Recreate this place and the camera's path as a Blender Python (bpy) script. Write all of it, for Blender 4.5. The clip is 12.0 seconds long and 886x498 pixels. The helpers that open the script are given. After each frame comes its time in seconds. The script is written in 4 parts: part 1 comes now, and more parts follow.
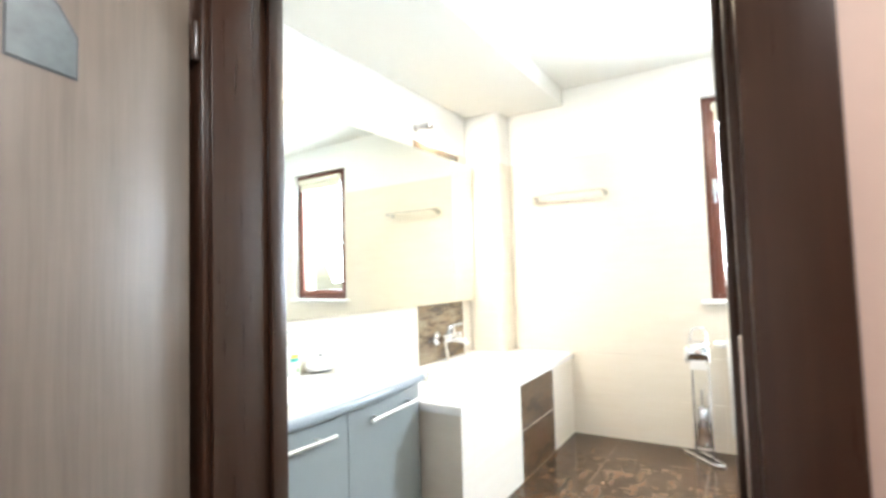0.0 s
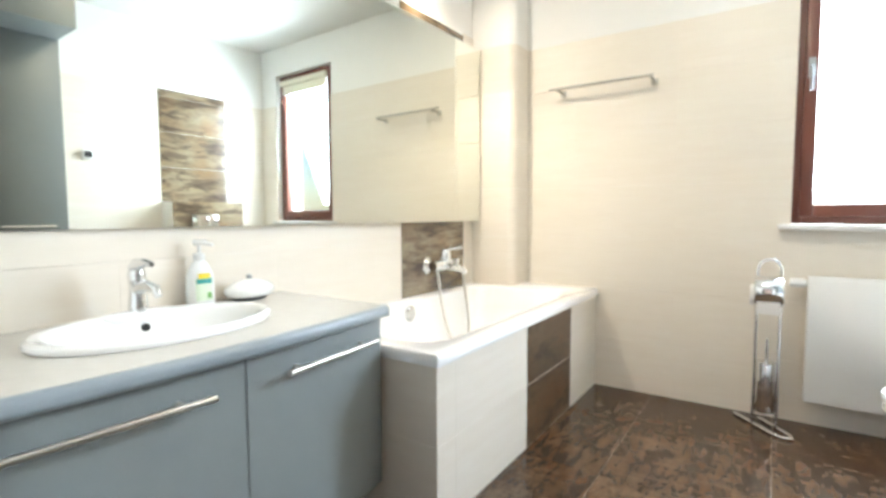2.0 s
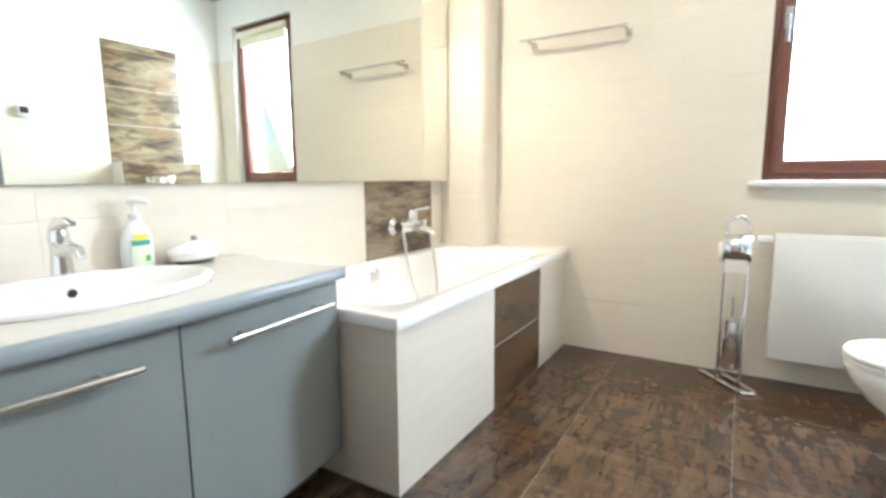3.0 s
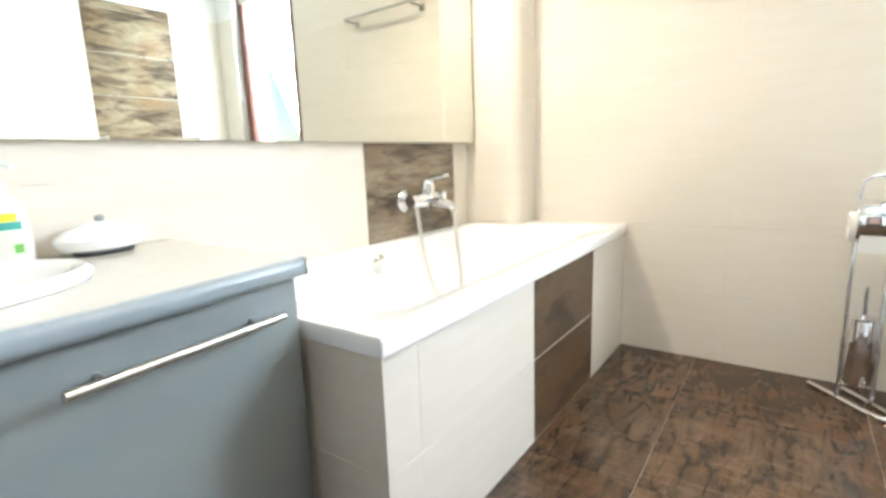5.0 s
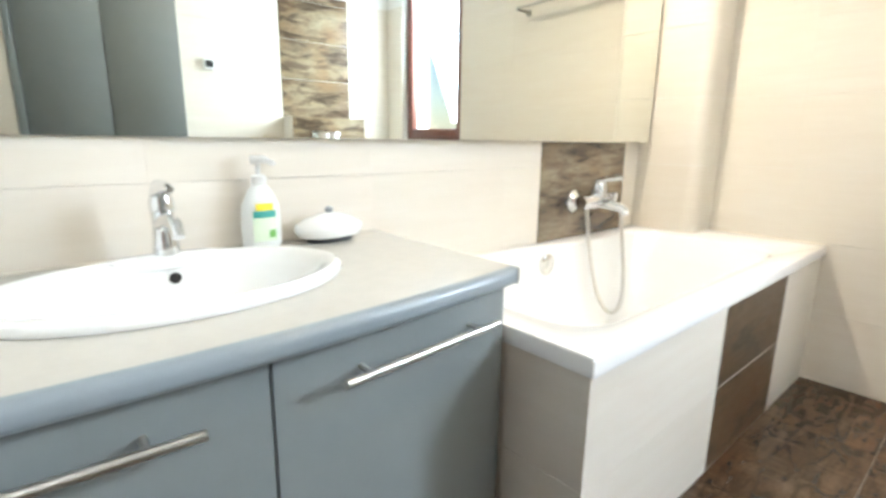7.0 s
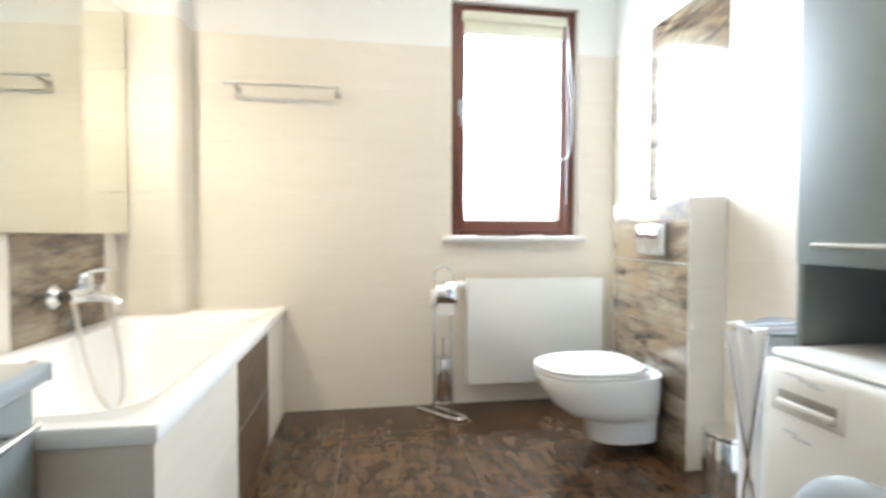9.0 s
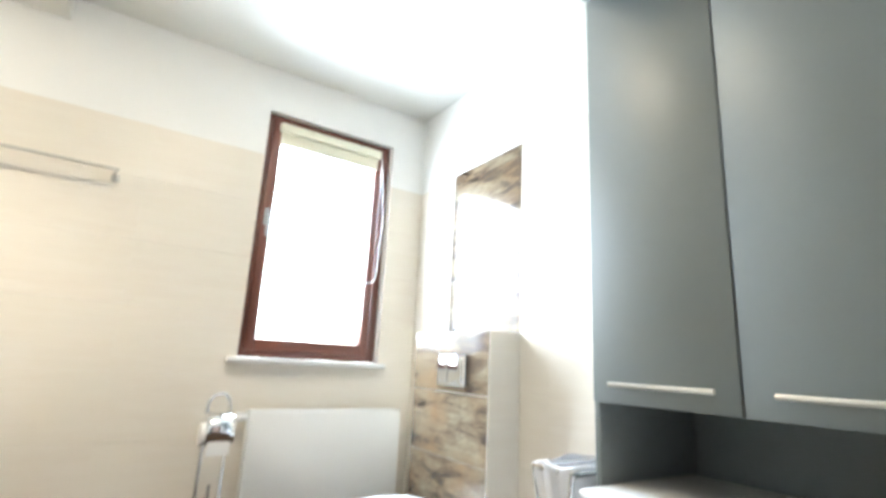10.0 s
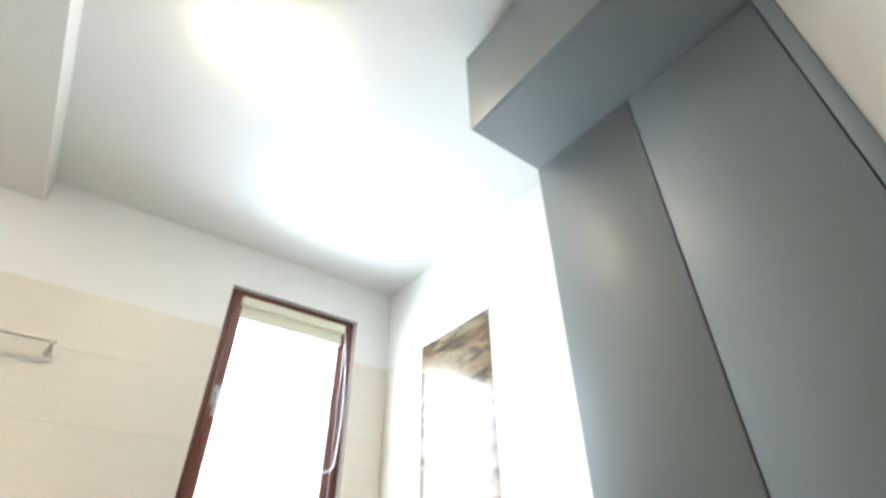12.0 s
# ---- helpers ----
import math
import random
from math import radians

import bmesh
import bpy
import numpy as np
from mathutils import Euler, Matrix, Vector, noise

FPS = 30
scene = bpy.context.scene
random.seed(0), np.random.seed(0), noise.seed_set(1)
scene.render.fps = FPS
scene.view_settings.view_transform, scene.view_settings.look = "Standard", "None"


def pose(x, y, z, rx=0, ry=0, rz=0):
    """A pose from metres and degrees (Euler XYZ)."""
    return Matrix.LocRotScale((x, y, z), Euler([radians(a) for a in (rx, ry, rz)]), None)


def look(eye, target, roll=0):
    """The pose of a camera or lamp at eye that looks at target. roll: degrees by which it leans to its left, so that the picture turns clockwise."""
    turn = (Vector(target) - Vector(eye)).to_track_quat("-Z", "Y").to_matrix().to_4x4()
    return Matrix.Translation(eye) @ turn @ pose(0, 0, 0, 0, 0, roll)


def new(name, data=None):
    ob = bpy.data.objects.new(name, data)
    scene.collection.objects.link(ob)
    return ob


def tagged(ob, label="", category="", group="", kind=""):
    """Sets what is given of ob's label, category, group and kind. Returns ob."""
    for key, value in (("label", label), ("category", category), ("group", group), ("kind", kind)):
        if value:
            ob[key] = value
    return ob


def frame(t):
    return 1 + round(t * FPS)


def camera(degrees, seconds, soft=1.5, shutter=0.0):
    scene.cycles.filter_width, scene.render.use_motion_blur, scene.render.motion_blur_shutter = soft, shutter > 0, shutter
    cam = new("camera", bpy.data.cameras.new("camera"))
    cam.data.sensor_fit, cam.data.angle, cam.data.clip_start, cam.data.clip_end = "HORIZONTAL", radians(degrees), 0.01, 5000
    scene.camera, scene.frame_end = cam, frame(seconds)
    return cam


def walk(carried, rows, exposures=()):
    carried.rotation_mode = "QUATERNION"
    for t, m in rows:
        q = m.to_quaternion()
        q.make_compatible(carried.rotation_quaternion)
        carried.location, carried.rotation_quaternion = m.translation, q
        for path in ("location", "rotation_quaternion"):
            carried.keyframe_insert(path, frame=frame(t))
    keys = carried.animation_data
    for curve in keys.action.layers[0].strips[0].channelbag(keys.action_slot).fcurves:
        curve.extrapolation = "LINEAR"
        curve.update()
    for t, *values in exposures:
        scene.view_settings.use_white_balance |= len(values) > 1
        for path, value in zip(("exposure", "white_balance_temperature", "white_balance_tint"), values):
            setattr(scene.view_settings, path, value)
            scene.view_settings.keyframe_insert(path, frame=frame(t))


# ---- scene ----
cam = camera(84.05, 12.0, soft=3.0, shutter=0.4)
PATH = [
    (0, (1.993, -3.866, 1.254), (0.951, -2.163, 1.362), -1.7),
    (0.5, (1.916, -3.597, 1.226), (0.690, -2.017, 1.277), -2.6),
    (1, (1.747, -3.370, 1.184), (0.498, -1.809, 1.150), -1.9),
    (1.5, (1.726, -3.217, 1.136), (0.516, -1.625, 1.056), -1.3),
    (2, (1.712, -3.111, 1.086), (0.599, -1.456, 0.948), -0.2),
    (2.5, (1.749, -3.088, 1.074), (0.736, -1.379, 0.845), 0.1),
    (4.5, (1.451, -2.532, 0.972), (0.345, -0.903, 0.622), -1.7),
    (5, (1.451, -2.479, 0.971), (0.310, -0.876, 0.609), -2.0),
    (5.5, (1.528, -2.516, 1.016), (0.200, -1.045, 0.749), -2.4),
    (6, (1.342, -2.445, 0.954), (-0.174, -1.151, 0.792), -2.4),
    (6.5, (1.272, -2.624, 1.051), (-0.305, -1.472, 0.618), -0.0),
    (8.5, (1.421, -2.627, 1.045), (1.059, -0.664, 0.923), -0.3),
    (9, (1.263, -2.962, 1.046), (1.576, -0.987, 0.985), 0.1),
    (9.5, (1.204, -2.904, 0.966), (1.964, -1.062, 1.143), 2.2),
    (10, (1.239, -2.797, 1.052), (2.291, -1.157, 1.505), 2.9),
    (10.5, (1.213, -2.751, 1.028), (2.353, -1.308, 1.816), 1.1),
    (11, (1.316, -2.711, 1.109), (2.306, -1.345, 2.184), 2.8),
    (11.5, (1.284, -2.676, 1.034), (2.177, -1.435, 2.324), 2.2),
    (12, (1.284, -2.684, 0.936), (2.263, -1.389, 2.104), -0.6),
]
EXPOSURES = [(0.0, 1.15), (0.5, 1.12), (1.0, 0.85), (1.5, 0.57), (2.0, 0.46), (2.5, 0.46), (4.5, 0.66), (5.5, 0.59), (6.5, 0.47),
             (8.5, 0.42), (9.1, 0.38), (10.0, 0.38), (11.0, 0.18), (12.0, 0.09)]
walk(cam, [(t, look(e, g, r)) for t, e, g, r in PATH], EXPOSURES)

# ---- world, sun and lamps ----
world = bpy.data.worlds.new("sky")
scene.world = world
world.use_nodes = True
wn = world.node_tree.nodes
sky = wn.new("ShaderNodeTexSky")
sky.sky_type, sky.sun_disc = "NISHITA", False
sky.sun_elevation, sky.sun_rotation = radians(48), radians(200)
world.node_tree.links.new(sky.outputs[0], wn["Background"].inputs[0])
wn["Background"].inputs[1].default_value = 0.15
sun_lamp = bpy.data.lights.new("sun", "SUN")
sun_lamp.energy, sun_lamp.angle, sun_lamp.color = 5.0, radians(0.5), (1.0, 0.95, 0.88)
sun_ob = new("sun", sun_lamp)
sun_ob.matrix_world = look((0, -8, 9), (0, 0, 0))


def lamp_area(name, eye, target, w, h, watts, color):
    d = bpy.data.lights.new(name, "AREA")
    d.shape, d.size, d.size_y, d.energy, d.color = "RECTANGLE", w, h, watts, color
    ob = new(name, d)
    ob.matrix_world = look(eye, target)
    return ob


def lamp_spot(name, eye, target, watts, angle, blend, color, radius=0.02):
    d = bpy.data.lights.new(name, "SPOT")
    d.energy, d.spot_size, d.spot_blend, d.color, d.shadow_soft_size = watts, radians(angle), blend, color, radius
    ob = new(name, d)
    ob.matrix_world = look(eye, target)
    return ob


def lamp_point(name, eye, watts, color, radius=0.04):
    d = bpy.data.lights.new(name, "POINT")
    d.energy, d.color, d.shadow_soft_size = watts, color, radius
    ob = new(name, d)
    ob.location = eye
    return ob


# daylight in the window's opening
lamp_area("window_light", (2.18, 0.34, 1.80), (2.10, -0.66, 1.34), 0.76, 1.30, 122, (0.70, 0.845, 1.0))
WARM = (1.0, 0.87, 0.70)
lamp_area("spot_light", (0.124, -0.882, 2.345), (0.37, -0.58, 1.345), 0.035, 0.035, 5, WARM)
lamp_spot("spot_light", (0.135, -0.87, 2.335), (0.50, -0.52, 0.60), 54, 108, 1.0, WARM, 0.03)
lamp_spot("spot_light", (0.16, -0.88, 2.35), (0.40, 0.0, 2.30), 4, 70, 1.0, WARM, 0.02)
for lx, ly in ((1.29, -1.37), (1.52, -1.43)):
    lamp_point("ceiling_light", (lx, ly, 2.600), 1.5, (1.0, 0.84, 0.62), 0.09)
    lamp_area("ceiling_light", (lx, ly, 2.645), (lx, ly + 0.001, 1.0), 0.16, 0.16, 3.8, (1.0, 0.83, 0.58))
# unseen area fill added in the hall to brighten the open door leaf
lamp_area("hall_fill", (2.75, -3.75, 2.60), (1.0, -3.65, 1.80), 0.30, 0.30, 22, (0.92, 0.97, 1.0))

# ---- materials ----


class Mat:
    """A small builder for node materials."""

    def __init__(self, name, rough=0.5, metal=0.0, spec=0.5, coat=0.0):
        self.m = bpy.data.materials.new(name)
        self.m.use_nodes = True
        self.t = self.m.node_tree
        self.b = self.t.nodes["Principled BSDF"]
        self.b.inputs["Roughness"].default_value = rough
        self.b.inputs["Metallic"].default_value = metal
        self.b.inputs["Specular IOR Level"].default_value = spec
        self.b.inputs["Coat Weight"].default_value = coat
        self.b.inputs["Coat Roughness"].default_value = 0.08

    def node(self, kind, **sets):
        n = self.t.nodes.new(kind)
        for k, v in sets.items():
            n.inputs[k.replace("_", " ")].default_value = v
        return n

    def link(self, a, b):
        self.t.links.new(a, b)

    def coords(self, scale, rot=(0, 0, 0), shift=True):
        c = self.node("ShaderNodeTexCoord")
        mp = self.node("ShaderNodeMapping")
        mp.inputs["Scale"].default_value = scale
        mp.inputs["Rotation"].default_value = rot
        self.link(c.outputs["Object"], mp.inputs["Vector"])
        if shift:
            info = self.node("ShaderNodeObjectInfo")
            mul = self.node("ShaderNodeVectorMath")
            mul.operation = "SCALE"
            comb = self.node("ShaderNodeCombineXYZ")
            for k in range(3):
                self.link(info.outputs["Random"], comb.inputs[k])
            self.link(comb.outputs[0], mul.inputs[0])
            mul.inputs["Scale"].default_value = 37.0
            self.link(mul.outputs[0], mp.inputs["Location"])
        return mp.outputs[0]

    def noise(self, vec, scale, detail=4, rough=0.55, distort=0.0):
        n = self.node("ShaderNodeTexNoise")
        n.inputs["Scale"].default_value, n.inputs["Detail"].default_value = scale, detail
        n.inputs["Roughness"].default_value, n.inputs["Distortion"].default_value = rough, distort
        self.link(vec, n.inputs["Vector"])
        return n.outputs["Fac"]

    def ramp(self, fac, stops):
        r = self.node("ShaderNodeValToRGB")
        el = r.color_ramp.elements
        while len(el) < len(stops):
            el.new(0.5)
        for e, (p, c) in zip(el, stops):
            e.position, e.color = p, (*c, 1)
        self.link(fac, r.inputs["Fac"])
        return r.outputs["Color"]

    def mix(self, fac, a, b, kind="MIX"):
        n = self.t.nodes.new("ShaderNodeMix")
        n.data_type, n.blend_type = "RGBA", kind
        for src, idx in ((fac, 0), (a, 6), (b, 7)):
            if isinstance(src, (int, float)):
                n.inputs[idx].default_value = src
            elif isinstance(src, tuple):
                n.inputs[idx].default_value = (*src, 1)
            else:
                self.link(src, n.inputs[idx])
        return n.outputs[2]

    def color(self, c):
        if isinstance(c, tuple):
            self.b.inputs["Base Color"].default_value = (*c, 1)
        else:
            self.link(c, self.b.inputs["Base Color"])
        return self

    def rough(self, fac, lo, hi):
        r = self.node("ShaderNodeMapRange")
        r.inputs["To Min"].default_value, r.inputs["To Max"].default_value = lo, hi
        self.link(fac, r.inputs["Value"])
        self.link(r.outputs[0], self.b.inputs["Roughness"])
        return self

    def bump(self, fac, strength, dist=0.002):
        n = self.node("ShaderNodeBump")
        n.inputs["Strength"].default_value, n.inputs["Distance"].default_value = strength, dist
        self.link(fac, n.inputs["Height"])
        self.link(n.outputs[0], self.b.inputs["Normal"])
        return self


def plain(name, c, rough=0.5, metal=0.0, vary=0.06, scale=30.0, bump=0.05, **kw):
    """Near-uniform material with slight mottling, varied gloss and fine relief."""
    m = Mat(name, rough, metal, **kw)
    v = m.coords((1, 1, 1))
    f = m.noise(v, scale, 5)
    f2 = m.noise(v, scale / 9, 2)
    lo = tuple(x * (1 - vary) for x in c)
    hi = tuple(min(1, x * (1 + vary)) for x in c)
    m.color(m.mix(f2, m.ramp(f, [(0.3, lo), (0.7, c)]), hi))
    m.rough(f, max(0.02, rough * 0.8), min(1, rough * 1.2))
    if bump:
        m.bump(f, bump, 0.001)
    return m.m


def beige_tile(name):
    m = Mat(name, 0.36, spec=0.4)
    streak = m.noise(m.coords((1.5, 1.5, 14)), 2.2, 6, 0.6, 0.4)
    cloud = m.noise(m.coords((1, 1, 1)), 3, 3)
    c = m.ramp(streak, [(0.3, (0.745, 0.68, 0.59)), (0.55, (0.765, 0.705, 0.62)), (0.8, (0.79, 0.735, 0.655))])
    info = m.node("ShaderNodeObjectInfo")
    tint = m.ramp(info.outputs["Random"], [(0.0, (0.985, 0.985, 0.98)), (1.0, (1.0, 1.0, 1.0))])
    m.color(m.mix(1.0, m.mix(m.ramp(cloud, [(0.4, (0, 0, 0)), (0.8, (0.5, 0.5, 0.5))]), c, (0.765, 0.72, 0.62)), tint, "MULTIPLY"))
    m.rough(streak, 0.32, 0.44).bump(streak, 0.06, 0.001)
    return m.m


def patchy_tile(name, stretch, dark, mid, light, black, rough, coat=0.3, cells=1.6, cover=0.5, soft_edge=0.10, weave=False):
    """Rusty, plank-like stoneware: mottled tan fields, ragged dark patches and soft broken veins."""
    m = Mat(name, rough, coat=coat)
    v = m.coords(stretch)
    cloud = m.noise(v, 0.7, 4, 0.6)
    patch = m.noise(v, 1.2, 7, 0.62, 0.25)
    blot = m.noise(v, 0.55, 5, 0.6, 0.4)
    fine = m.noise(m.coords((1, 1, 1)), 70, 6, 0.7)
    grain = m.noise(m.coords(tuple(k * 3 for k in stretch)), 2.2, 6, 0.65)
    vor = m.node("ShaderNodeTexVoronoi")
    vor.feature = "DISTANCE_TO_EDGE"
    vor.inputs["Scale"].default_value = cells
    warp = m.node("ShaderNodeVectorMath")
    wob = m.t.nodes.new("ShaderNodeTexNoise")
    wob.inputs["Scale"].default_value, wob.inputs["Detail"].default_value = 2.0, 4.0
    wob.inputs["Roughness"].default_value = 0.55
    m.link(v, wob.inputs["Vector"])
    m.link(v, warp.inputs[0])
    sc = m.node("ShaderNodeVectorMath")
    sc.operation = "SCALE"
    sc.inputs["Scale"].default_value = 0.8
    m.link(wob.outputs["Color"], sc.inputs[0])
    m.link(sc.outputs[0], warp.inputs[1])
    m.link(warp.outputs[0], vor.inputs["Vector"])
    base = m.ramp(cloud, [(0.32, mid), (0.62, light)])
    rust = tuple(k * f for k, f in zip(mid, (1.45, 1.05, 0.75)))
    base = m.mix(m.ramp(m.noise(m.coords((1, 1, 1)), 3.5, 3), [(0.45, (0, 0, 0)), (0.7, (0.7, 0.7, 0.7))]), base, rust)
    base = m.mix(m.ramp(grain, [(0.35, (0.55, 0.55, 0.55)), (0.62, (0, 0, 0))]), base, mid)
    base = m.mix(m.ramp(fine, [(0.35, (0.22, 0.22, 0.22)), (0.6, (0, 0, 0))]), base, dark)
    c = m.mix(m.ramp(patch, [(cover, (0, 0, 0)), (cover + soft_edge, (0.75, 0.75, 0.75))]), base, dark)
    c = m.mix(m.ramp(blot, [(0.54, (0, 0, 0)), (0.66, (0.5, 0.5, 0.5))]), c, dark)
    if weave:
        across = m.noise(m.coords((5.0, 34.0, 1.0)), 1.0, 5, 0.6, 0.3)
        along = m.noise(m.coords((38.0, 6.0, 1.0)), 1.0, 5, 0.6, 0.3)
        c = m.mix(m.ramp(along, [(0.50, (0, 0, 0)), (0.62, (0.6, 0.6, 0.6))]), c, dark)
        c = m.mix(m.ramp(across, [(0.53, (0, 0, 0)), (0.64, (0.45, 0.45, 0.45))]), c, light)
    line = m.ramp(vor.outputs["Distance"], [(0.01, (0.7, 0.7, 0.7)), (0.09, (0, 0, 0))])
    lines = m.mix(1.0, line, m.ramp(patch, [(0.40, (0, 0, 0)), (0.55, (1, 1, 1))]), "MULTIPLY")
    m.color(m.mix(lines, c, black))
    m.rough(grain, rough * 0.75, rough * 1.35).bump(patch, 0.06, 0.001)
    return m.m


def wood(name, dark, mid, rough, axis="z"):
    m = Mat(name, rough, coat=0.12)
    sc = {"z": (30, 30, 1.2), "x": (1.2, 30, 30), "y": (30, 1.2, 30)}[axis]
    g = m.noise(m.coords(sc), 2.5, 8, 0.6, 0.5)
    big = m.noise(m.coords(tuple(k / 6 for k in sc)), 2, 2)
    m.color(m.mix(big, m.ramp(g, [(0.3, dark), (0.7, mid)]), mid))
    m.rough(g, rough * 0.7, rough * 1.3).bump(g, 0.08, 0.001)
    return m.m


BEIGE = beige_tile("beige_stoneware")
STONE = patchy_tile("patchy_brown_stoneware", (2.4, 2.4, 9.0), (0.070, 0.044, 0.028), (0.18, 0.133, 0.080), (0.32, 0.262, 0.180), (0.036, 0.025, 0.019), 0.15, 0.6, 0.8, 0.49)
PANEL = patchy_tile("dark_brown_stoneware", (1.5, 2.2, 8.0), (0.026, 0.015, 0.009), (0.085, 0.049, 0.025), (0.16, 0.100, 0.052), (0.020, 0.012, 0.009), 0.34, 0.0, 0.8, 0.545)
FLOORT = patchy_tile("patchy_brown_floor_tile", (13.0, 4.5, 1.0), (0.026, 0.0145, 0.009), (0.060, 0.033, 0.018), (0.125, 0.078, 0.044), (0.017, 0.010, 0.007), 0.15, 0.0, 0.95, 0.50, 0.16, True)
FLOORT.node_tree.nodes["Principled BSDF"].inputs["Specular IOR Level"].default_value = 0.34
GROUT = plain("beige_grout", (0.66, 0.615, 0.53), 0.85, scale=80, bump=0.3)
DGROUT = plain("pale_brown_grout", (0.24, 0.20, 0.16), 0.85, scale=80, bump=0.3)
PAINT = plain("white_wall_paint", (0.84, 0.83, 0.80), 0.75, vary=0.02, scale=120, bump=0.15)
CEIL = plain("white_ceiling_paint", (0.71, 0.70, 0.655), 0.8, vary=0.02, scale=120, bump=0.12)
HALL = plain("pinkish_hall_paint", (0.66, 0.50, 0.42), 0.8, vary=0.04, scale=90, bump=0.2)
GREY = plain("blue_grey_laminate", (0.215, 0.238, 0.240), 0.42, vary=0.03, scale=200, bump=0.03)
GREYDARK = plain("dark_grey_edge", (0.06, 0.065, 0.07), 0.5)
WORKTOP = plain("grey_beige_worktop", (0.58, 0.555, 0.50), 0.22, vary=0.07, scale=240, bump=0.04)
ACRYL = plain("white_acrylic", (0.86, 0.86, 0.85), 0.10, vary=0.01, scale=10, bump=0.0, coat=0.4)
CERAM = plain("white_ceramic", (0.85, 0.85, 0.83), 0.08, vary=0.01, scale=10, bump=0.0, coat=0.5)
CHROME = plain("polished_chrome", (0.80, 0.81, 0.82), 0.07, 1.0, vary=0.02, scale=40, bump=0.0)
STEEL = plain("brushed_nickel", (0.66, 0.64, 0.60), 0.30, 1.0, vary=0.03, scale=12, bump=0.0)
RAILM = plain("dull_nickel", (0.52, 0.50, 0.455), 0.38, 1.0, vary=0.03, scale=12, bump=0.0)
ENAMEL = plain("white_radiator_enamel", (0.82, 0.82, 0.80), 0.30, vary=0.015, scale=60, bump=0.02)
PLASTIC = plain("white_plastic", (0.80, 0.80, 0.78), 0.35, vary=0.015, scale=60, bump=0.02)
WASHW = plain("white_appliance_enamel", (0.80, 0.79, 0.76), 0.25, vary=0.015, scale=60, bump=0.02)
GREYP = plain("grey_plastic", (0.30, 0.32, 0.33), 0.4)
BLACKP = plain("black_plastic", (0.02, 0.02, 0.022), 0.35)
SILL = plain("white_conglomerate_sill", (0.74, 0.73, 0.71), 0.25, vary=0.04, scale=140, bump=0.03)
MAHOG = wood("mahogany_window_frame", (0.075, 0.020, 0.012), (0.16, 0.050, 0.030), 0.35)
MAHOGX = wood("mahogany_window_rail", (0.075, 0.020, 0.012), (0.16, 0.050, 0.030), 0.35, "x")
# One veneer, with shade painted into the frame's colour and light into the leaf's.
VENEER_SHADED = wood("door_veneer_shaded", (0.016, 0.007, 0.004), (0.040, 0.018, 0.010), 0.30)
VENEER_LIT = wood("door_veneer_lit", (0.090, 0.066, 0.050), (0.165, 0.128, 0.098), 0.35)
VENEER_LIT.node_tree.nodes["Principled BSDF"].inputs["Coat Weight"].default_value = 0.9
VENEER_LIT.node_tree.nodes["Principled BSDF"].inputs["Coat Roughness"].default_value = 0.4
BLIND = plain("cream_blind_cloth", (0.72, 0.69, 0.55), 0.8, vary=0.05, scale=300, bump=0.2)
PAPER = plain("white_tissue_paper", (0.84, 0.83, 0.81), 0.95, vary=0.02, scale=200, bump=0.3)
CLOTH = plain("white_cotton_cloth", (0.78, 0.78, 0.80), 0.95, vary=0.03, scale=260, bump=0.3)
LABELW = plain("pale_green_label", (0.70, 0.80, 0.62), 0.5)
YELLOW = plain("yellow_label", (0.80, 0.62, 0.04), 0.5)
TEAL = plain("teal_label", (0.05, 0.36, 0.32), 0.5)
GREENL = plain("green_label", (0.15, 0.42, 0.08), 0.5)
INK = plain("grey_print", (0.48, 0.50, 0.53), 0.5)
GRASS = plain("mown_grass", (0.07, 0.12, 0.03), 0.95, vary=0.3, scale=4)
LEAF = plain("green_foliage", (0.09, 0.13, 0.045), 0.7, vary=0.4, scale=6)
BARK = plain("brown_bark", (0.12, 0.085, 0.06), 0.9, vary=0.3, scale=12, bump=0.5)


def clear(name, tint, rough=0.0, ior=1.45):
    m = Mat(name, rough)
    m.b.inputs["Transmission Weight"].default_value = 1.0
    m.b.inputs["IOR"].default_value = ior
    return m.color(tint).m


GLASS = clear("clear_window_glass", (0.97, 0.98, 0.98))
SOAP = clear("pale_soap_bottle_plastic", (0.93, 0.95, 0.93), 0.3)
SOAP.node_tree.nodes["Principled BSDF"].inputs["Transmission Weight"].default_value = 0.25
DOORGLASS = plain("marbled_door_glass", (0.12, 0.135, 0.135), 0.2, vary=0.75, scale=22, bump=0.2)
MIRROR = Mat("mirror_silver", 0.0, 1.0).color((0.80, 0.825, 0.78)).m
FROST = Mat("glowing_frosted_glass", 0.4)
FROST.color((0.9, 0.88, 0.82))
FROST.b.inputs["Emission Color"].default_value = (1.0, 0.93, 0.80, 1)
FROST.b.inputs["Emission Strength"].default_value = 9.0
FROST = FROST.m
BULB = Mat("glowing_halogen_bulb", 0.4)
BULB.b.inputs["Emission Color"].default_value = (1.0, 0.86, 0.66, 1)
BULB.b.inputs["Emission Strength"].default_value = 20.0
BULB = BULB.m

# ---- mesh helpers ----


